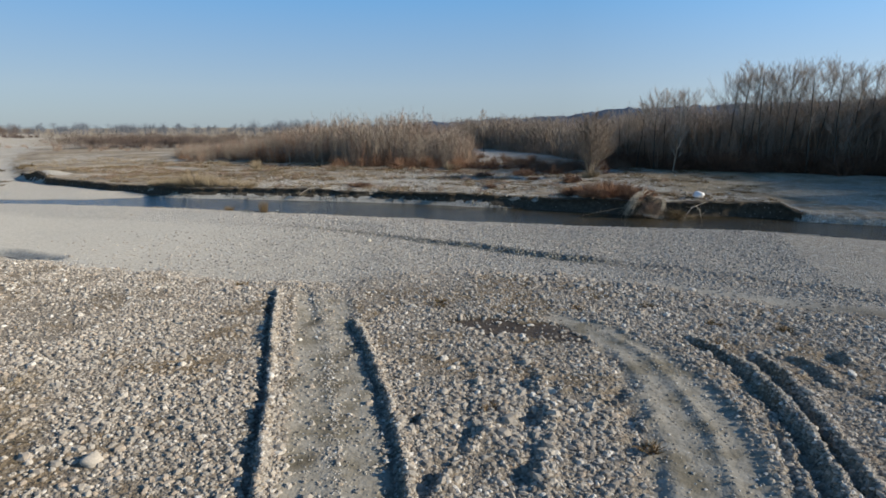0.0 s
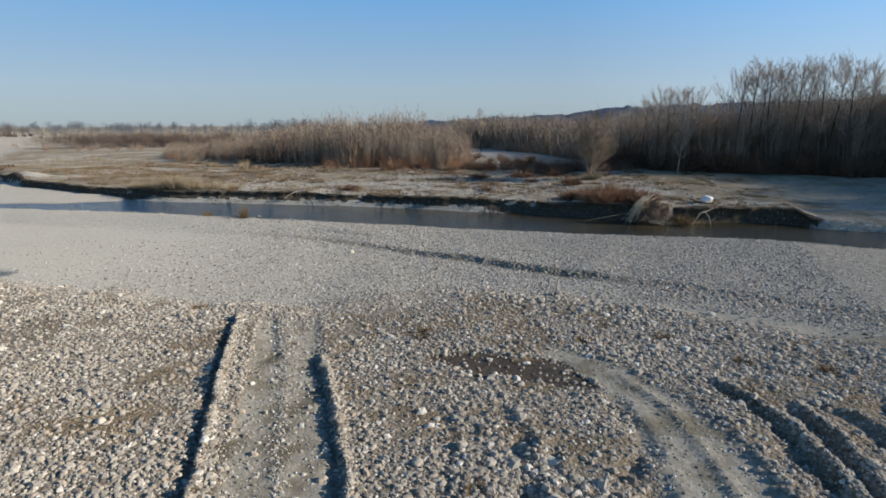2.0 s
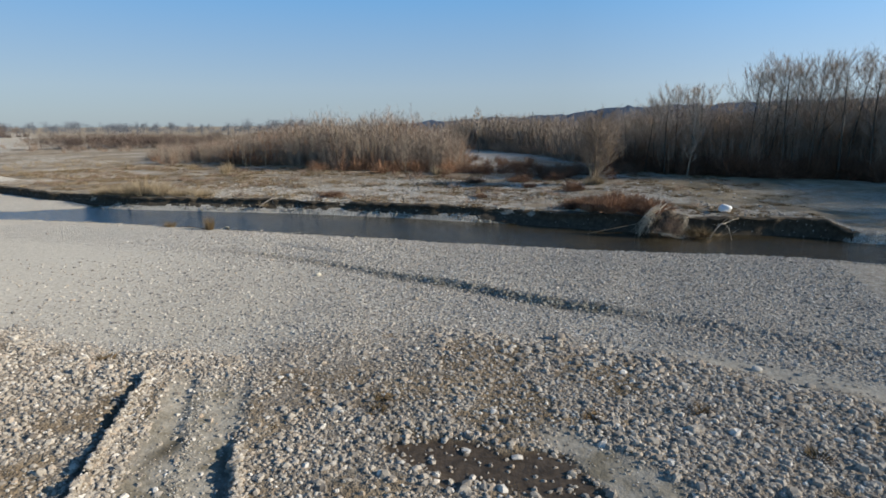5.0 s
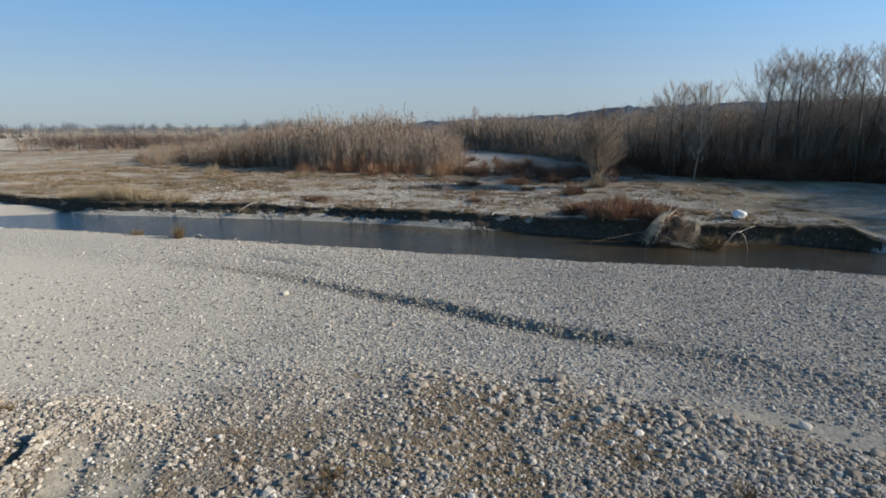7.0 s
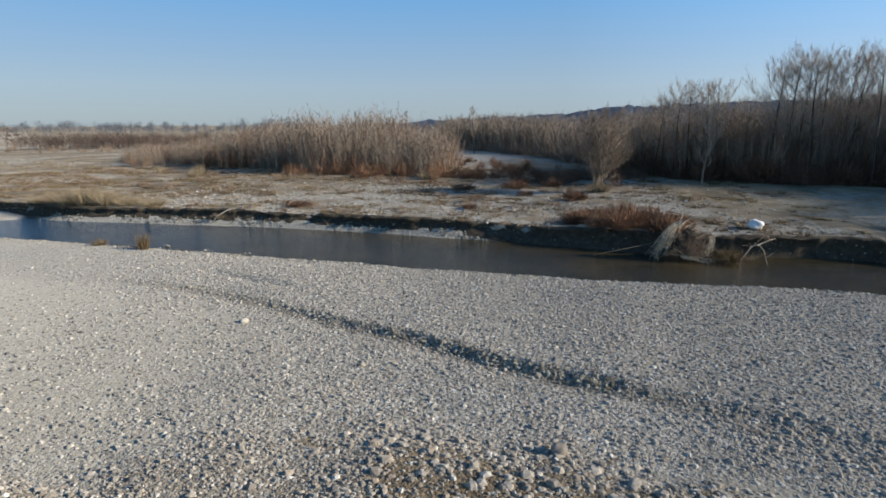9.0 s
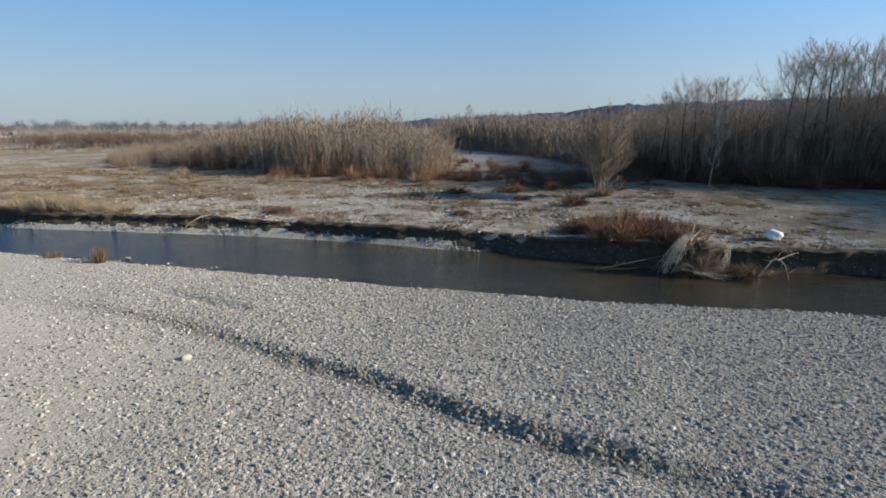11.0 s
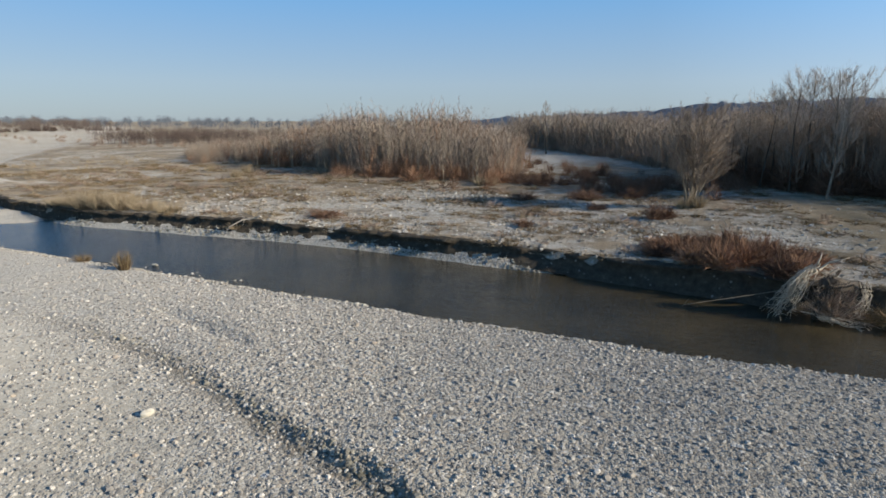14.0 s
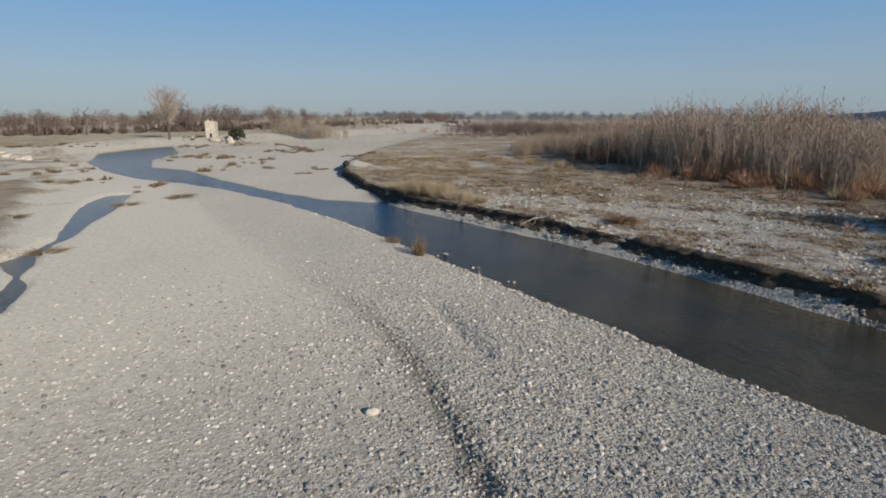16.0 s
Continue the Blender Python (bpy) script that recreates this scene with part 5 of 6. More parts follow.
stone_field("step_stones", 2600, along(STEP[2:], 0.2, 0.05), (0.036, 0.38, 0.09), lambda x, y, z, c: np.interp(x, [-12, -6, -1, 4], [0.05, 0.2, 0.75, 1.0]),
            "dark rubble along a small step in the gravel", seed=14, sink=0.2, mat=MAT_DARK_RUBBLE, shapes=PEBBLES[:6] + CHIPS)
stone_field("shore_stones", 3400, lambda r, n: (lambda q, o: (q, np.interp(q, [-38, -30, -19.5, -10.7, 0.9, 5, 9, 17], [36.7, 37.3, 37.5, 37.4, 37.5, 38.0, 38.6, 37.4]) + o))(r.uniform(-36, 16, n), r.normal(-0.12, 0.2, n)),
            (0.036, 0.38, 0.09), lambda x, y, z, c: np.ones_like(x), "pale washed stones along the water's edge", seed=15, sink=0.2)
stone_field("bank_rubble", 2600, lambda r, n: (lambda q, o: (q, np.interp(q, [p[0] for p in BANK[4:20]], [p[1] for p in BANK[4:20]]) - o))(r.uniform(-36, 14, n), r.uniform(0.05, 0.6, n)),
            (0.042, 0.45, 0.13), lambda x, y, z, c: np.interp(x, [-4, 0], [1.0, 0.04]) * (z > -0.6) * np.clip(0.65 + 0.8 * wave(x, y, 1.6, 2), 0.1, 1), "grey-green rubble fallen from the river bank", seed=16, sink=0.3, mat=MAT_DARK_RUBBLE)
stone_field("island_cobbles", 15000, wedge(44.5, 60.0, (-34.0, -30.0), (13.0, 10.0)), (0.065, 0.35, 0.16),
            lambda x, y, z, c: (1 - 0.75 * smooth01((x + 1) / 5.0)) * (c["d_bank"] > 0.1) * np.clip(1.15 - 1.6 * c["scrub"] + 0.5 * wave(x, y, 3.1, 4), 0.1, 1), "cobbles among dead herbs on the island", seed=17)
stone_field("shallows_stones", 70, wedge(37.8, 41.0, (-22.0, -12.0), (-12.0, 2.0)), (0.09, 0.3, 0.16),
            lambda x, y, z, c: np.ones_like(x) * 0.8, "wet stones breaking the river surface", seed=18, sink=-1.3)

# single cobbles of the bar, nearest the way
srng = random.Random(21)
COBBLE_MESHES = []
for k in range(10):
    v, f = PEBBLES[k]
    me = np_mesh("cobble", v, f, False)
    me.materials.append(MAT_STONE_ONE)
    COBBLE_MESHES.append(me)
made = 0
while made < 300:
    cx, cy = srng.uniform(-4.5, 6.5), srng.uniform(9.5, 24.0)
    cz, cov = plan(np.array([cx]), np.array([cy]))
    if cov["coarse"][0] < 0.6 or cov["lane"][0] > 0.4:
        continue
    rr = srng.uniform(0.05, 0.085)
    ob = new("cobble", COBBLE_MESHES[srng.randrange(10)])
    ob.matrix_basis = Matrix.Translation((cx, cy, float(cz[0]) + rr * 0.25)) @ Matrix.Rotation(srng.uniform(0, 6.28), 4, 'Z') @ Matrix.Diagonal((rr * srng.uniform(1, 1.4), rr, rr * srng.uniform(0.5, 0.8), 1))
    ob.parent = ground
    made += 1

m, n, l, b = material("white_boulder_stone", 0.7, 0.3)
pos = n.new("ShaderNodeNewGeometry").outputs["Position"]
nz = noise_tex(n, l, pos, 5.0, 6.0)
r = ramp(n, [(0.3, (0.66, 0.65, 0.63)), (0.7, (0.84, 0.83, 0.81))])
l.new(nz.outputs[0], r.inputs[0])
l.new(r.outputs[0], b.inputs["Base Color"])
bump = n.new("ShaderNodeBump")
bump.inputs["Strength"].default_value = 0.3
l.new(nz.outputs[0], bump.inputs["Height"])
l.new(bump.outputs[0], b.inputs["Normal"])
MAT_WHITE = m
m, n, l, b = material("cream_stone", 0.75, 0.3)
nz = noise_tex(n, l, n.new("ShaderNodeNewGeometry").outputs["Position"], 9.0, 6.0)
r = ramp(n, [(0.3, (0.44, 0.40, 0.31)), (0.7, (0.66, 0.61, 0.50))])
l.new(nz.outputs[0], r.inputs[0])
l.new(r.outputs[0], b.inputs["Base Color"])
MAT_CREAM = m


def rock(name, label, x, y, size, mat, seed, sink=0.3):
    me = boulder_mesh(seed, size, 3, 0.2)
    ob = linked(name, me, mat)
    ob.matrix_basis = Matrix.Translation((x, y, height(x, y) + size[2] * (1 - 2 * sink))) @ Matrix.Rotation(seed * 0.7, 4, 'Z')
    return tagged(ob, label, "rock")


rock("white_boulder", "large smooth white boulder on the island's edge", 9.15, 46.0, (0.37, 0.36, 0.27), MAT_WHITE, 1, 0.15)
rock("pale_stone", "single cream-white stone lying on the shingle", -7.95, 29.05, (0.13, 0.10, 0.09), MAT_CREAM, 2)
rock("pale_cobble", "big pale cobble lying on the gravel bar", 2.75, 14.95, (0.15, 0.12, 0.10), MAT_CREAM, 3)
rock("pale_cobble", "big pale cobble lying on the gravel bar", 2.2, 15.3, (0.13, 0.11, 0.10), MAT_STONE_ONE, 4)
rock("tan_cobble", "rounded tan cobble beside dry grass", -4.2, 10.0, (0.17, 0.14, 0.12), MAT_STONE_ONE, 5)
rock("grey_cobble", "upright grey cobble at the bar's edge", 1.85, 24.6, (0.15, 0.13, 0.14), MAT_STONE_ONE, 6)
for k, (px, py, q) in enumerate([(0.6, 14.2, .12), (-5.6, 13.6, .12), (-7.0, 14.5, .12), (-6.9, 16.8, .11), (3.1, 24.0, .13), (5.2, 23.6, .14), (6.5, 24.1, .13), (7.4, 23.4, .12), (4.1, 22.8, .12), (2.4, 22.9, .11), (-3.2, 27.2, .11), (0.2, 21.8, .1), (5.9, 22.5, .13)]):
    rock("grey_cobble", "rounded grey cobble on the gravel bar", px, py, (q * 0.95, q * 0.75, q * 0.5), MAT_STONE_ONE, 7 + k)

# ---------- dry plants ----------
HERBS = [tuft(600 + k, 0.28, 46, 0.42, 0.022, 0.45) for k in range(6)]
GRASS = [tuft(620 + k, 0.55, 44, 0.30, 0.016, 0.75) for k in range(6)]
LITTLE = [tuft(640 + k, 0.14, 26, 0.17, 0.012, 0.4) for k in range(5)]


def plant_field(name, n, region, keep, templates, lo, hi, mat, label, category, seed):
    r = np.random.default_rng(seed)
    x, y = region(r, n)
    z, c = plan(x, y)
    ok = r.random(len(x)) < keep(x, y, z, c)
    x, y, z = x[ok], y[ok], z[ok]
    s = r.uniform(lo, hi, len(x))
    return stuff(name, scatter(templates, r, np.stack([x, y, z], 1), s, 0.1), mat, label, category)


def patchy(x, y, z, c):
    p = 0.42 + 1.7 * wave(x, 1.7 * y, 2.6, 5) + 0.6 * wave(x, y, 8.5, 1)
    return np.clip(p, 0, 1) * (c["d_bank"] > 0.3) * np.clip(2.0 * c["scrub"], 0, 1)


plant_field("dead_herbs", 7000, wedge(44.0, 78.0, (-62.0, -60.0), (14.0, 14.0)), patchy, HERBS, 0.4, 1.3, MAT_HERB,
            "patches of low dead brown herbs on the island gravel", "dead herbs", 31)
plant_field("island_bushes", 1100, wedge(45.0, 70.0, (-60.0, -58.0), (10.0, 6.0)), lambda x, y, z, c: patchy(x, y, z, c) ** 2 * 0.8,
            [dome_bush(680 + k, 0.55, 0.34, 26, 0.02) for k in range(5)], 0.4, 1.5, MAT_TWIG_DARK, "small dark leafless bushes dotted over the island", "bushes", 36)
plant_field("island_grass", 5200, wedge(44.0, 80.0, (-75.0, -85.0), (4.0, 2.0)),
            lambda x, y, z, c: patchy(x, y, z, c) * smooth01((-8 - x) / 14.0 + 0.3), GRASS, 0.3, 0.8, MAT_GRASS,
            "straw-coloured dry grass on the island", "dry grass", 32)
plant_field("bank_grass", 420, lambda r, n: (lambda q, o: (q, np.interp(q, [p[0] for p in BANK[4:20]], [p[1] for p in BANK[4:20]]) + o))(r.uniform(-45, 14, n), r.uniform(0.0, 0.5, n)),
            lambda x, y, z, c: np.clip(0.4 + wave(x, y, 2.1, 3), 0, 1), [tuft(660 + k, 0.22, 30, 0.3, 0.016, 0.3) for k in range(4)], 0.5, 1.3, MAT_GRASS,
            "dry grass fringe along the top of the bank", "dry grass", 35)
plant_field("bar_herbs", 1500, wedge(8.0, 25.5, (-8.0, -26.0), (9.0, 13.0)),
            lambda x, y, z, c: c["coarse"] * (1 - c["lane"]) * np.clip(0.2 + wave(x, y, 1.7, 5) + 0.5 * wave(x, y, 5.0, 2), 0, 1), LITTLE, 0.5, 1.5, MAT_HERB,
            "small dead weeds between the cobbles", "dead weeds", 33)
plant_field("west_herbs", 1400, wedge(14.0, 60.0, (-110.0, -150.0), (-40.0, -70.0)),
            lambda x, y, z, c: (c["d_riv"] > 0.6) * (c["pool"] < 0.1) * np.clip(0.1 + wave(x, y, 6.0, 5) + 0.3 * wave(x, y, 17.0, 2), 0, 1), [dome_bush(670 + k, 0.6, 0.28, 22, 0.05) for k in range(4)], 0.5, 1.6, MAT_HERB,
            "brown weeds on the far western gravel", "dead weeds", 34)


def clump(name, label, category, x, y, h, w, count, mat, seed, kind_of="grass", dz=0.0):
    """One tuft or shrub."""
    if kind_of == "grass":
        v, f = tuft(seed, h, int(count * 1.7), w, 0.024, 0.75)
    else:
        v, f = dome_bush(seed, w, h, count * 6, 0.026)
    ob = linked(name, np_mesh(name, v, f, False), mat)
    ob.matrix_basis = Matrix.Translation((x, y, height(x, y) + dz))
    return tagged(ob, label, category)


clump("grass_tuft", "dry brown grass tuft at the water's edge", "grass tuft", -19.6, 36.95, 1.15, 0.42, 110, MAT_HERB, 701)
clump("grass_tuft", "small dry brown grass tuft in the shallows", "grass tuft", -22.7, 37.2, 0.55, 0.45, 80, MAT_HERB, 702)
for k, (px, py, hh) in enumerate([(-32.8, 43.9, 1.5), (-31.6, 44.2, 1.75), (-30.3, 44.6, 1.5), (-34.2, 44.2, 1.1), (-28.9, 45.2, 1.0), (-27.0, 45.3, 0.9), (-31.6, 45.6, 1.3), (-35.6, 44.2, 0.8), (-33.0, 45.2, 1.2)]):
    clump("grass_clump", "tall straw-orange dry grass clump on the bank", "grass clump", px, py, hh, 1.15, 260, MAT_GRASS, 710 + k)
for k, (px, py, hh) in enumerate([(-37.3, 61.0, 1.2), (-40.4, 65.5, 1.3), (-14.0, 63.0, 1.1), (-13.2, 63.4, 0.9), (-20.5, 65.2, 0.8), (1.6, 57.6, 1.2), (0.9, 57.5, 1.0), (-46, 66, 1.0)]):
    clump("grass_clump", "straw-orange dry grass clump on the island", "grass clump", px, py, hh, 0.7, 150, MAT_GRASS, 730 + k)
for k, (px, py) in enumerate([(-65.8, 36.0), (-45.6, 30.8), (-36.6, 23.5), (-38.6, 24.4), (-41.1, 25.4), (-42.9, 26.7), (-28.9, 22.6), (-40.3, 20.6), (-59.8, 47.2), (-56, 44), (-44.5, 30.4)]):
    clump("weed_patch", "low brown weed patch on bare gravel", "weeds", px, py, 0.2, 1.1, 150, MAT_HERB, 750 + k)
for k, (px, py) in enumerate([(-1.3, 20.0), (-1.2, 19.5), (6.65, 20.2), (8.4, 20.2), (4.65, 13.2), (6.5, 18.5), (0.43, 13.1), (1.7, 13.8), (2.9, 20.4), (4.9, 21.3), (-8.8, 20.1)]):
    clump("weed_tuft", "small russet dead weed between cobbles", "weeds", px, py, 0.2, 0.26, 60, MAT_HERB, 770 + k)
for k, (px, py, q) in enumerate([(-6.7, 10.0, 1.0), (-7.6, 10.6, 1.1), (-6.2, 9.3, 0.9), (-8.4, 11.6, 0.9), (-5.6, 8.9, 0.8)]):
    v, f = tuft(790 + k, 0.30 * q, 260, 1.1 * q, 0.012, 0.05)
    ob = linked("straw_clump", np_mesh("straw_clump", v, f, False), MAT_GRASS)
    ob.matrix_basis = Matrix.Translation((px, py, height(px, py) + 0.03))
    tagged(ob, "flattened dry straw at the edge of the bar", "dry grass")
SHRUBS = [(-17.3, 47.8, .45, 1.3, 26), (-6.3, 49.8, .45, .8, 16), (-0.3, 53.8, 1.0, .9, 26), (0.3, 54.2, .8, .7, 18), (-8.9, 58.0, .6, 1.4, 24), (-5.2, 59.5, .7, 1.6, 26),
          (-3.8, 56.0, .5, .9, 16), (-10.1, 66.5, 1.2, 1.2, 26), (-6.8, 69.5, 1.1, 1.2, 26), (-4.5, 68.4, 1.2, 1.3, 28), (-1.5, 66.5, 1.3, 1.5, 30), (-2.4, 61, .8, 1.2, 22), (-8, 74, 1.2, 1.4, 24)]
for k, (px, py, hh, ww, cc) in enumerate(SHRUBS):
    clump("low_shrub", "low dark leafless shrub on the island gravel", "shrub", px, py, hh, ww, cc, MAT_BRAMBLE, 800 + k, "shrub")
brng = random.Random(12)
for k in range(22):
    px = 0.2 + 5.8 * (k + brng.random()) / 22
    py = float(np.interp(px, [p[0] for p in BANK[10:19]], [p[1] for p in BANK[10:19]])) + brng.choice([0.15, 0.6, 1.4, 2.2, 3.0]) + brng.uniform(-0.2, 0.4)
    mid = math.exp(-((px - 3.4) / 2.2) ** 2)
    clump("bramble_shrub", "russet-brown bramble shrub on the river bank", "shrub", px, py, 0.5 + 0.8 * mid * brng.uniform(0.7, 1.1), 0.9, 26, MAT_BRAMBLE if k % 3 else MAT_TWIG_RED, 830 + k, "shrub")

# pale saplings in front of the thicket
YOUNG = [tree_thing("sapling_tree", 850 + k, "slender pale leafless sapling in front of the thicket", "tree", MAT_PALE_BARK, MAT_TWIG_PALE,
                    "saplings of the thicket", h=6.2, r0=0.045, low=0.2, limbs=13, wide=0.13, w=0.015) for k in range(3)]
yrng = random.Random(9)
for k in range(34):
    px = -60 + 46 * (k + yrng.random() * 0.9) / 34
    py = float(np.interp(px, *front)) + yrng.uniform(-0.8, 2.5)
    mm = Matrix.Translation((px, py, height(px, py))) @ Matrix.Rotation(yrng.uniform(0, 6.28), 4, 'Z') @ Matrix.Scale(float(np.interp(px, *TALL_AT)) / 6.2 * yrng.uniform(0.40, 0.68), 4)
    if k < 3:
        YOUNG[k].matrix_basis = mm
    else:
        copy_thing(YOUNG[k % 3], Matrix.Identity(4)).matrix_basis = mm

# ---------- driftwood on the bank ----------


def snag():
    """Root plate of a fallen tree, caught on the bank, with a curtain of bleached roots."""
    base = new("root_wad")
    base.matrix_basis = Matrix.Translation((5.3, 42.1, -0.5))
    rng = random.Random(77)

    def jit(q):
        return Vector((rng.uniform(-q, q), rng.uniform(-q, q), rng.uniform(-q, q)))

    def strand(keys, spread, r, mat, twigs, first=0.0, last=1.0):
        keys = [Vector(k) for k in keys]
        off, pts = jit(spread), []
        for q in range(7):
            u = (first + (last - first) * q / 6) * (len(keys) - 1) * 0.999
            pts.append(keys[int(u)].lerp(keys[int(u) + 1], u - int(u)) + off * (0.5 + 0.6 * q / 6) + jit(0.05))
            pts[-1].z = max(pts[-1].z, -0.08)
        g = Geo()
        g.tube(pts, [r * (1 - q / 8) for q in range(7)], 4, True)
        for w in range(twigs):
            b = pts[rng.randrange(1, 7)]
            e = b + Vector((rng.uniform(-1, 1), rng.uniform(-.6, .6), rng.uniform(-1, .5))) * rng.uniform(0.12, 0.34)
            g.tube([b, b.lerp(e, 0.6) + jit(0.03), e], [r * 0.5, r * 0.35, 0.004], 3)
        linked("root", g.mesh("root"), mat, base)

    tr = Geo()
    tr.tube([(1.5, 1.8, 0.9), (1.0, 1.1, 1.0), (0.55, 0.6, 1.15), (0.25, 0.35, 1.2)], [0.16, 0.2, 0.30, 0.16], 8, True)
    linked("stump", tr.mesh("stump"), MAT_BARK, base)
    curtain = [(0.15, 0.75, 1.75), (-0.25, 0.4, 1.45), (-0.5, 0.15, 0.95), (-0.75, 0.0, 0.45), (-1.0, -0.15, -0.05)]
    for k in range(46):
        a = rng.uniform(0.0, 0.45)
        strand(curtain, 0.33, rng.uniform(0.008, 0.022), MAT_ROOT, 5, a, min(1.0, a + rng.uniform(0.35, 0.7)))
    strand([(0.0, 0.6, 1.45), (0.1, 0.65, 1.75), (0.2, 0.7, 2.05)], 0.03, 0.055, MAT_ROOT, 2)
    strand([(0.15, 0.65, 1.55), (0.45, 0.7, 1.85), (0.95, 0.75, 2.0)], 0.03, 0.045, MAT_ROOT, 3)
    strand([(0.3, 0.6, 1.5), (0.6, 0.7, 1.6), (0.95, 0.75, 1.75)], 0.03, 0.035, MAT_ROOT, 2)
    for k in range(12):
        strand([(1.3, 0.45, 1.45), (1.45, 0.3, 0.95), (1.25, 0.1, 0.5), (0.95, 0.0, 0.2)], 0.16, rng.uniform(0.008, 0.018), MAT_ROOT, 4, rng.uniform(0, 0.3), rng.uniform(0.7, 1))
    for k in range(9):
        strand([(-0.4, -0.1, 0.3), (0.4, -0.15, 0.22), (1.1, -0.15, 0.12), (1.8, -0.1, 0.0)], 0.13, rng.uniform(0.008, 0.02), MAT_ROOT, 3, rng.uniform(0, 0.4), rng.uniform(0.6, 1))
    for k in range(30):
        o = Vector((0.5, 0.6, 1.1))
        d = Vector((rng.uniform(-0.7, 1), rng.uniform(-0.8, 0.4), rng.uniform(-1, 0.8)))
        strand([o, o + d * 0.5, o + d * 0.9 + Vector((0, 0, -0.15))], 0.15, rng.uniform(0.02, 0.05), MAT_BARK, 4)
    v, f = dome_bush(79, 1.0, 1.4, 240, 0.02)
    linked("caught_brush", np_mesh("caught_brush", v + np.array([0.65, 0.35, 0.1], dtype=np.float32), f, False), MAT_TWIG_DARK, base)
    v, f = dome_bush(78, 1.0, 0.6, 150, 0.02)
    linked("caught_straw", np_mesh("caught_straw", v + np.array([2.2, 0.3, 0.1], dtype=np.float32), f, False), MAT_HERB, base)
    tagged(base, "tangled bleached root plate of a fallen tree on the bank", "root wad")


snag()


def limb_thing(name, label, pts, r0, seed, mat, twigs=10):
    rng = random.Random(seed)
    pts = [Vector(p) for p in pts]
    g = Geo()
    n = len(pts)
    g.tube(pts, [r0 * (1 - 0.7 * k / (n - 1)) for k in range(n)], 6, True)
    for k in range(twigs):
        i = rng.randrange(n - 1)
        s = pts[i].lerp(pts[i + 1], rng.random())
        e = s + Vector((rng.uniform(-1, 1), rng.uniform(-1, 1), rng.uniform(-0.6, 1.0))) * rng.uniform(0.2, 0.5)
        g.tube([s, s.lerp(e, 0.5) + Vector((0, 0, 0.04)), e], [r0 * 0.35, r0 * 0.25, r0 * 0.1], 3)
    ob = linked(name, g.mesh(name), mat)
    return tagged(ob, label, "branch")


limb_thing("fallen_branch", "pale fallen branch slanting from bank to water", [(4.9, 43.5, 0.15), (3.9, 43.1, -0.05), (2.9, 42.7, -0.25), (2.1, 42.4, -0.4), (1.5, 42.1, -0.53)], 0.020, 91, MAT_WILLOW, 6)
limb_thing("driftwood_branch", "bent straw-coloured driftwood branch by the bank", [(8.0, 42.9, -0.6), (8.25, 42.9, -0.15), (8.45, 42.9, 0.2), (8.7, 42.9, 0.3), (8.9, 42.8, 0.1), (9.05, 42.5, -0.5)], 0.03, 92, MAT_ROOT, 14)
limb_thing("driftwood_branch", "bleached driftwood branch sticking up from the bank", [(8.6, 42.6, 0.3), (8.95, 42.7, 0.5), (9.3, 42.8, 0.62)], 0.025, 93, MAT_ROOT, 5)
limb_thing("driftwood_stick", "thin wet stick lying in the shallows", [(-19.8, 37.05, -0.40), (-21.0, 37.25, -0.33), (-22.2, 37.4, -0.40)], 0.03, 94, MAT_BARK, 5)
limb_thing("driftwood_branch", "dead branch hanging over the eroded bank", [(-20.0, 45.2, 0.5), (-20.5, 44.6, 0.45), (-21.0, 44.1, 0.1), (-21.3, 43.9, -0.4)], 0.05, 95, MAT_DRIFT, 9)
clump("grass_clump", "straw-coloured grass hanging on the river bank", "grass clump", 7.2, 43.6, 0.7, 0.7, 120, MAT_GRASS, 795)
clump("grass_clump", "straw-coloured grass hanging on the river bank", "grass clump", 8.4, 43.5, 0.6, 0.6, 100, MAT_GRASS, 796)
clump("grass_clump", "straw-coloured grass hanging on the river bank", "grass clump", -21.2, 44.7, 0.5, 0.6, 90, MAT_GRASS, 797)

# ---------- ruin and far west ----------
m, n, l, b = material("weathered_masonry", 0.9, 0.2)
pos = n.new("ShaderNodeNewGeometry").outputs["Position"]
nz = noise_tex(n, l, pos, 1.6, 8.0, 0.65)
r = ramp(n, [(0.3, (0.30, 0.255, 0.20)), (0.55, (0.52, 0.46, 0.37)), (0.75, (0.66, 0.60, 0.51))])
l.new(nz.outputs[0], r.inputs[0])
l.new(r.outputs[0], b.inputs["Base Color"])
bump = n.new("ShaderNodeBump")
bump.inputs["Strength"].default_value = 0.6
l.new(nz.outputs[0], bump.inputs["Height"])
l.new(bump.outputs[0], b.inputs["Normal"])
MAT_MASONRY = m


def box_bm(bm, lo, hi, jag=0.0, rng=None):
    """A box whose upper edge is broken."""
    nx = max(2, int((hi[0] - lo[0]) / 0.4)) if jag else 1
    ret = bmesh.ops.create_grid(bm, x_segments=nx, y_segments=1, size=0.5)
    top = ret["verts"]
    for v in top:
        u = v.co.copy()
        v.co = Vector((lo[0] + (u.x + 0.5) * (hi[0] - lo[0]), lo[1] + (u.y + 0.5) * (hi[1] - lo[1]), hi[2] - (rng.uniform(0, jag) if jag else 0)))
    faces = list({f for v in top for f in v.link_faces})
    ext = bmesh.ops.extrude_face_region(bm, geom=faces)
    for g in ext["geom"]:
        if isinstance(g, bmesh.types.BMVert):
            g.co.z = lo[2]
    bmesh.ops.recalc_face_normals(bm, faces=bm.faces)


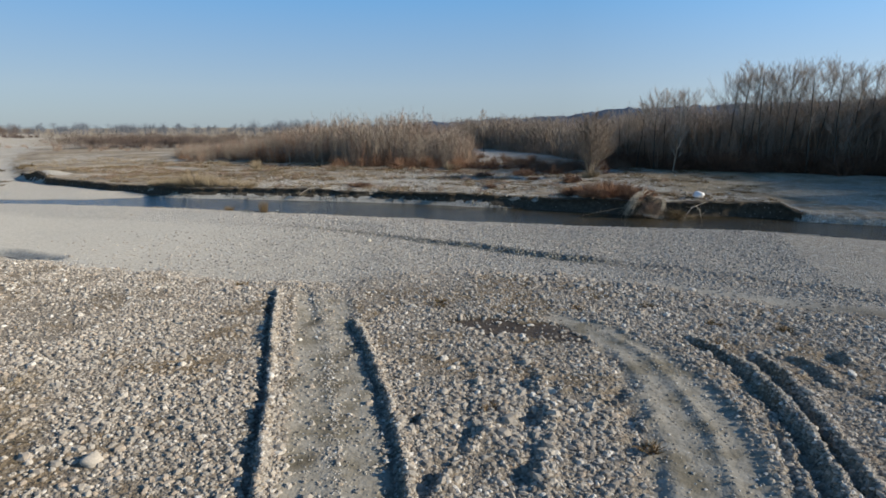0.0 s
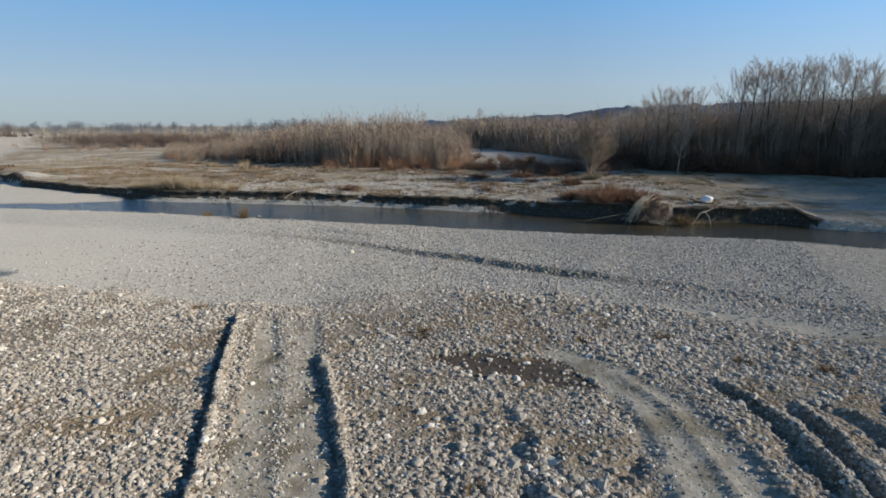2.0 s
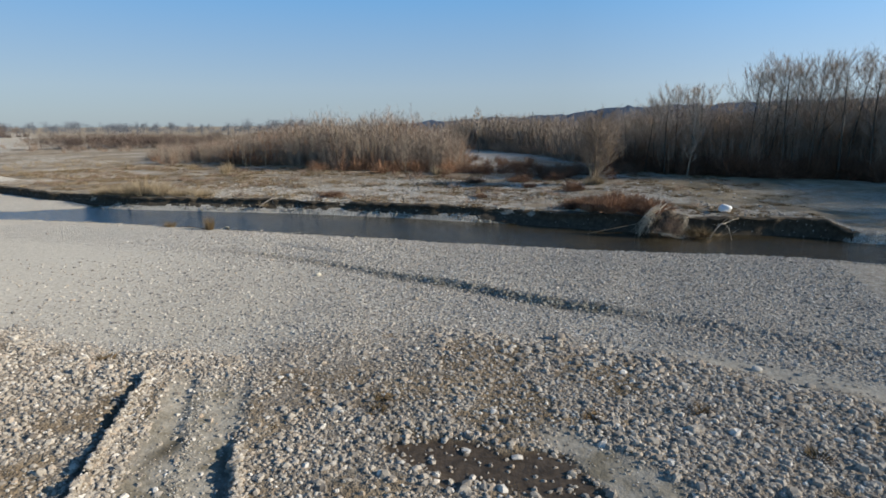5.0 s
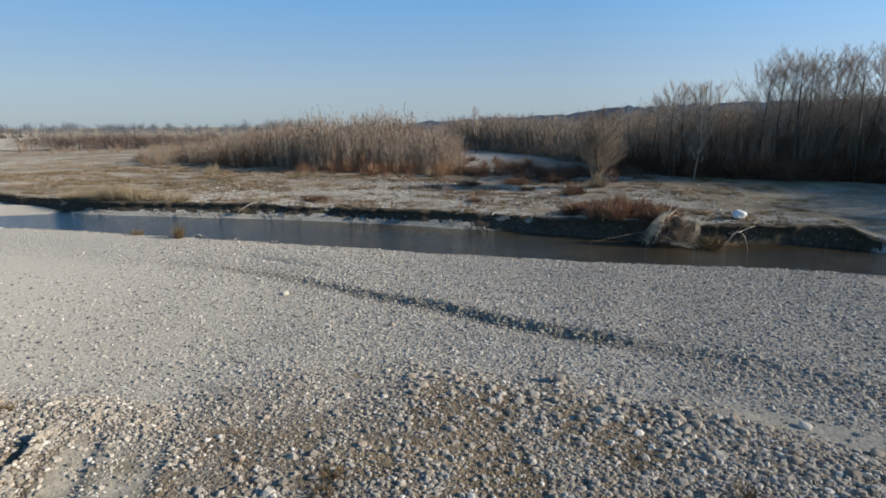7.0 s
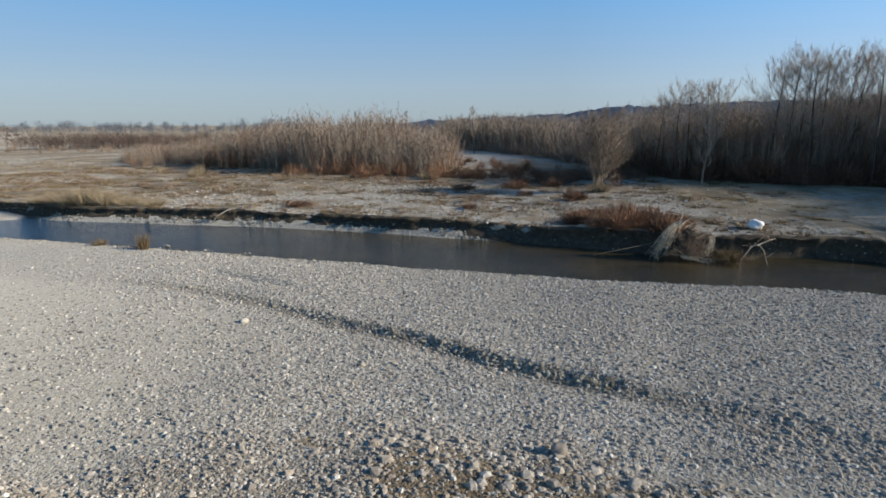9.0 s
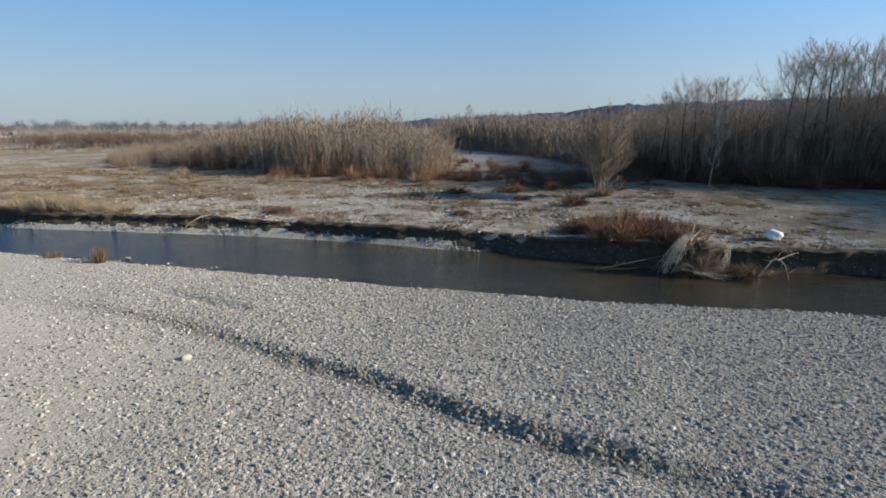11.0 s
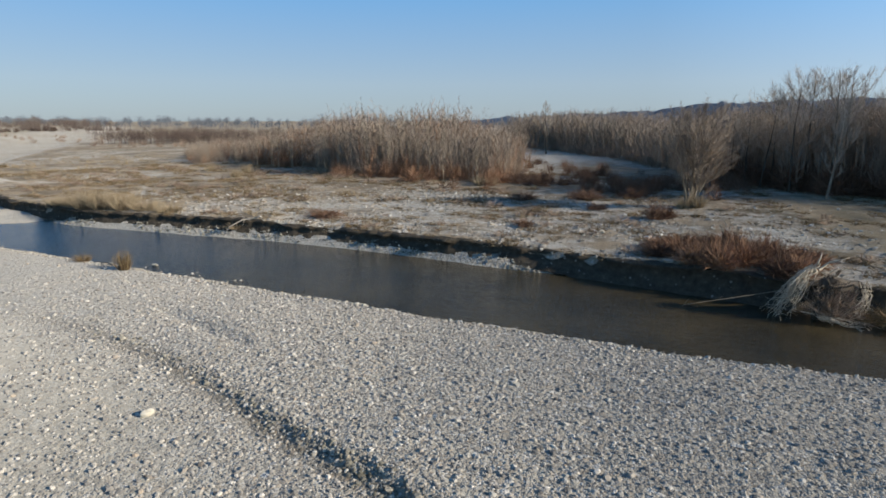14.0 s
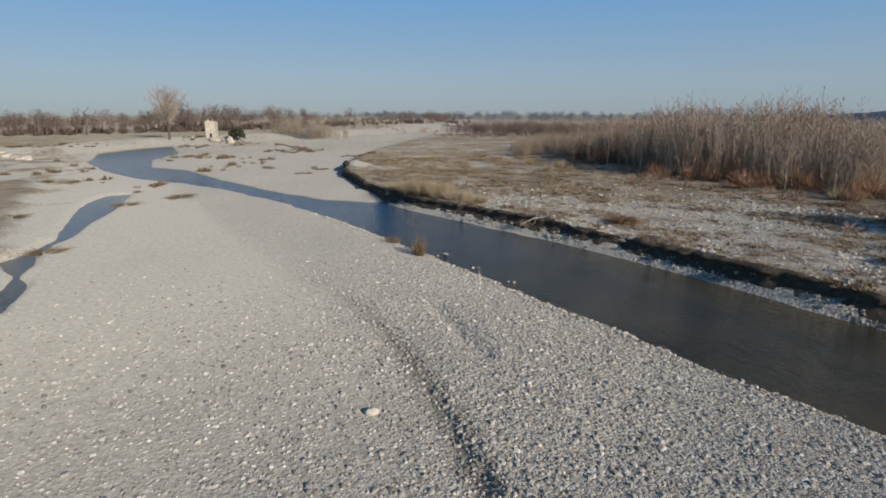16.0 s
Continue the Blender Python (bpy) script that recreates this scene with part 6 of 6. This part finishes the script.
def ruin_tower():
    base = new("ruined_tower")
    x, y = -136.0, 50.0
    base.matrix_basis = Matrix.Translation((x, y, height(x, y) - 0.3)) @ Matrix.Rotation(radians(-28), 4, 'Z') @ Matrix.Scale(0.70, 4)
    rng = random.Random(4)
    w, d, h, t = 3.2, 3.0, 6.2, 0.45

    def wall(lo, hi, jag):
        bm = bmesh.new()
        box_bm(bm, lo, hi, jag, rng)
        part("wall", bm, MAT_MASONRY, base)
    # front with a doorway, two sides, back
    wall((-w / 2, -d / 2, 0), (-0.45, -d / 2 + t, 2.0), 0)
    wall((0.45, -d / 2, 0), (w / 2, -d / 2 + t, 2.0), 0)
    wall((-w / 2, -d / 2, 2.003), (w / 2, -d / 2 + t, h), 0.6)
    wall((-w / 2, d / 2 - t, 0), (w / 2, d / 2, h - 0.5), 0.8)
    wall((-w / 2, -d / 2 + t + 0.003, 0), (-w / 2 + t, d / 2 - t - 0.003, h - 0.3), 0.5)
    wall((w / 2 - t, -d / 2 + t + 0.003, 0), (w / 2, -0.4, h - 0.1), 0.3)
    wall((w / 2 - t, 0.4, 0), (w / 2, d / 2 - t - 0.003, h - 0.2), 0.3)
    wall((w / 2 - t, -0.397, 1.9), (w / 2, 0.397, h - 0.2), 0.3)
    tagged(base, "ruined square masonry tower with a broken top", "ruin")
    lump = linked("masonry_block", boulder_mesh(31, (1.0, 0.75, 1.0), 3, 0.25), MAT_MASONRY)
    lump.matrix_basis = Matrix.Translation((-129.0, 52.5, height(-129, 52.5) + 0.25)) @ Matrix.Rotation(0.5, 4, 'Y')
    tagged(lump, "fallen lump of pale masonry beside the tower", "rubble")
    slab = linked("masonry_block", boulder_mesh(32, (2.4, 1.2, 0.6), 3, 0.2), MAT_MASONRY)
    slab.matrix_basis = Matrix.Translation((-131.5, 49.5, height(-131.5, 49.5) + 0.2))
    tagged(slab, "low broken masonry footing near the tower", "rubble")


ruin_tower()
far_tree = tree_thing("field_tree", 880, "lone rounded leafless tree beyond the far bank", "tree", MAT_BARK, MAT_TWIG_DARK, h=10.0, r0=0.2, low=0.36, limbs=24, wide=0.36, w=0.022, rise=0.7)
cv, cf = round_crown(881, 3.4, 6.9, 3.0, 420, 0.03)
linked("twig_head", np_mesh("twig_head", cv, cf, False), MAT_TWIG_GREY, far_tree)
far_tree.matrix_basis = Matrix.Translation((-131, 40.5, height(-131, 40.5)))
g = Geo()
er = random.Random(6)
for k in range(420):
    a, e, rr = er.uniform(0, 6.28), er.uniform(-0.2, 1.4), er.uniform(0.4, 1.0)
    p = Vector((math.cos(a) * math.cos(e) * 2.2 * rr, math.sin(a) * math.cos(e) * 1.8 * rr, 0.9 + math.sin(e) * 1.9 * rr))
    g.blade(p, p + Vector((er.uniform(-1, 1), er.uniform(-1, 1), er.uniform(-0.3, 1))) * 0.7, 0.5, er)
g.tube([(0, 0, -0.2), (0.1, 0, 1.2), (0.05, 0.1, 2.6)], [0.2, 0.15, 0.05], 6)
ev = linked("evergreen_shrub", g.mesh("evergreen_shrub", False), MAT_EVERGREEN)
ev.matrix_basis = Matrix.Translation((-134.5, 55.0, height(-134.5, 55.0)))
tagged(ev, "dark evergreen shrub beside the ruined tower", "shrub")
for k, (px, py, q) in enumerate([(-100.0, 15.5, 0.8), (-98.2, 16.5, 0.7), (-96.4, 17.5, 0.75), (-101.6, 14.6, 0.7), (-95.0, 18.3, 0.45)]):
    rock("pale_block", "pale broken block at the foot of the far bank", px, py, (q * 1.6, q * 1.0, q * 0.55), MAT_MASONRY, 40 + k)
# beige saplings right of the tower
sx = nrng.uniform(-158, -136, 90)
sy = 66 + (sx + 158) * 0.35 + nrng.uniform(0, 10, 90)
sz, _ = plan(sx, sy)
stuff("tower_thicket", scatter([stem_cluster(460 + k, 5.0, 6, 1.4, 14, 0.08, 0.03) for k in range(3)], nrng, np.stack([sx, sy, sz], 1), nrng.uniform(0.7, 1.1, 90), 0.05),
      MAT_TWIG_PALE, "pale sapling thicket beyond the ruined tower", "thicket")


def cottage():
    base = new("cottage")
    x, y = -199.0, 2.0
    base.matrix_basis = Matrix.Translation((x, y, height(x, y))) @ Matrix.Rotation(radians(20), 4, 'Z') @ Matrix.Scale(0.5, 4)
    m1, n1, l1, b1 = material("limewash", 0.85, 0.2)
    t1 = noise_tex(n1, l1, n1.new("ShaderNodeNewGeometry").outputs["Position"], 0.8, 6.0)
    r1 = ramp(n1, [(0.3, (0.62, 0.60, 0.55)), (0.7, (0.80, 0.78, 0.74))])
    l1.new(t1.outputs[0], r1.inputs[0])
    l1.new(r1.outputs[0], b1.inputs["Base Color"])
    m2, n2, l2, b2 = material("roof_tiles", 0.85, 0.2)
    t2 = noise_tex(n2, l2, n2.new("ShaderNodeNewGeometry").outputs["Position"], 2.5, 6.0)
    r2 = ramp(n2, [(0.3, (0.20, 0.09, 0.055)), (0.7, (0.34, 0.17, 0.10))])
    l2.new(t2.outputs[0], r2.inputs[0])
    l2.new(r2.outputs[0], b2.inputs["Base Color"])
    bm = bmesh.new()
    box_bm(bm, (-4, -3, 0), (4, 3, 4.0))
    part("wall", bm, m1, base)
    bm = bmesh.new()
    vs = [bm.verts.new(p) for p in ((-4.4, -3.5, 4.003), (4.4, -3.5, 4.003), (4.4, 3.5, 4.003), (-4.4, 3.5, 4.003), (-4.4, 0, 5.8), (4.4, 0, 5.8))]
    for q in ((0, 1, 5, 4), (2, 3, 4, 5), (0, 4, 3), (1, 2, 5), (3, 2, 1, 0)):
        bm.faces.new([vs[i] for i in q])
    part("roof", bm, m2, base)
    tagged(base, "small white cottage half hidden behind far trees", "house")


cottage()
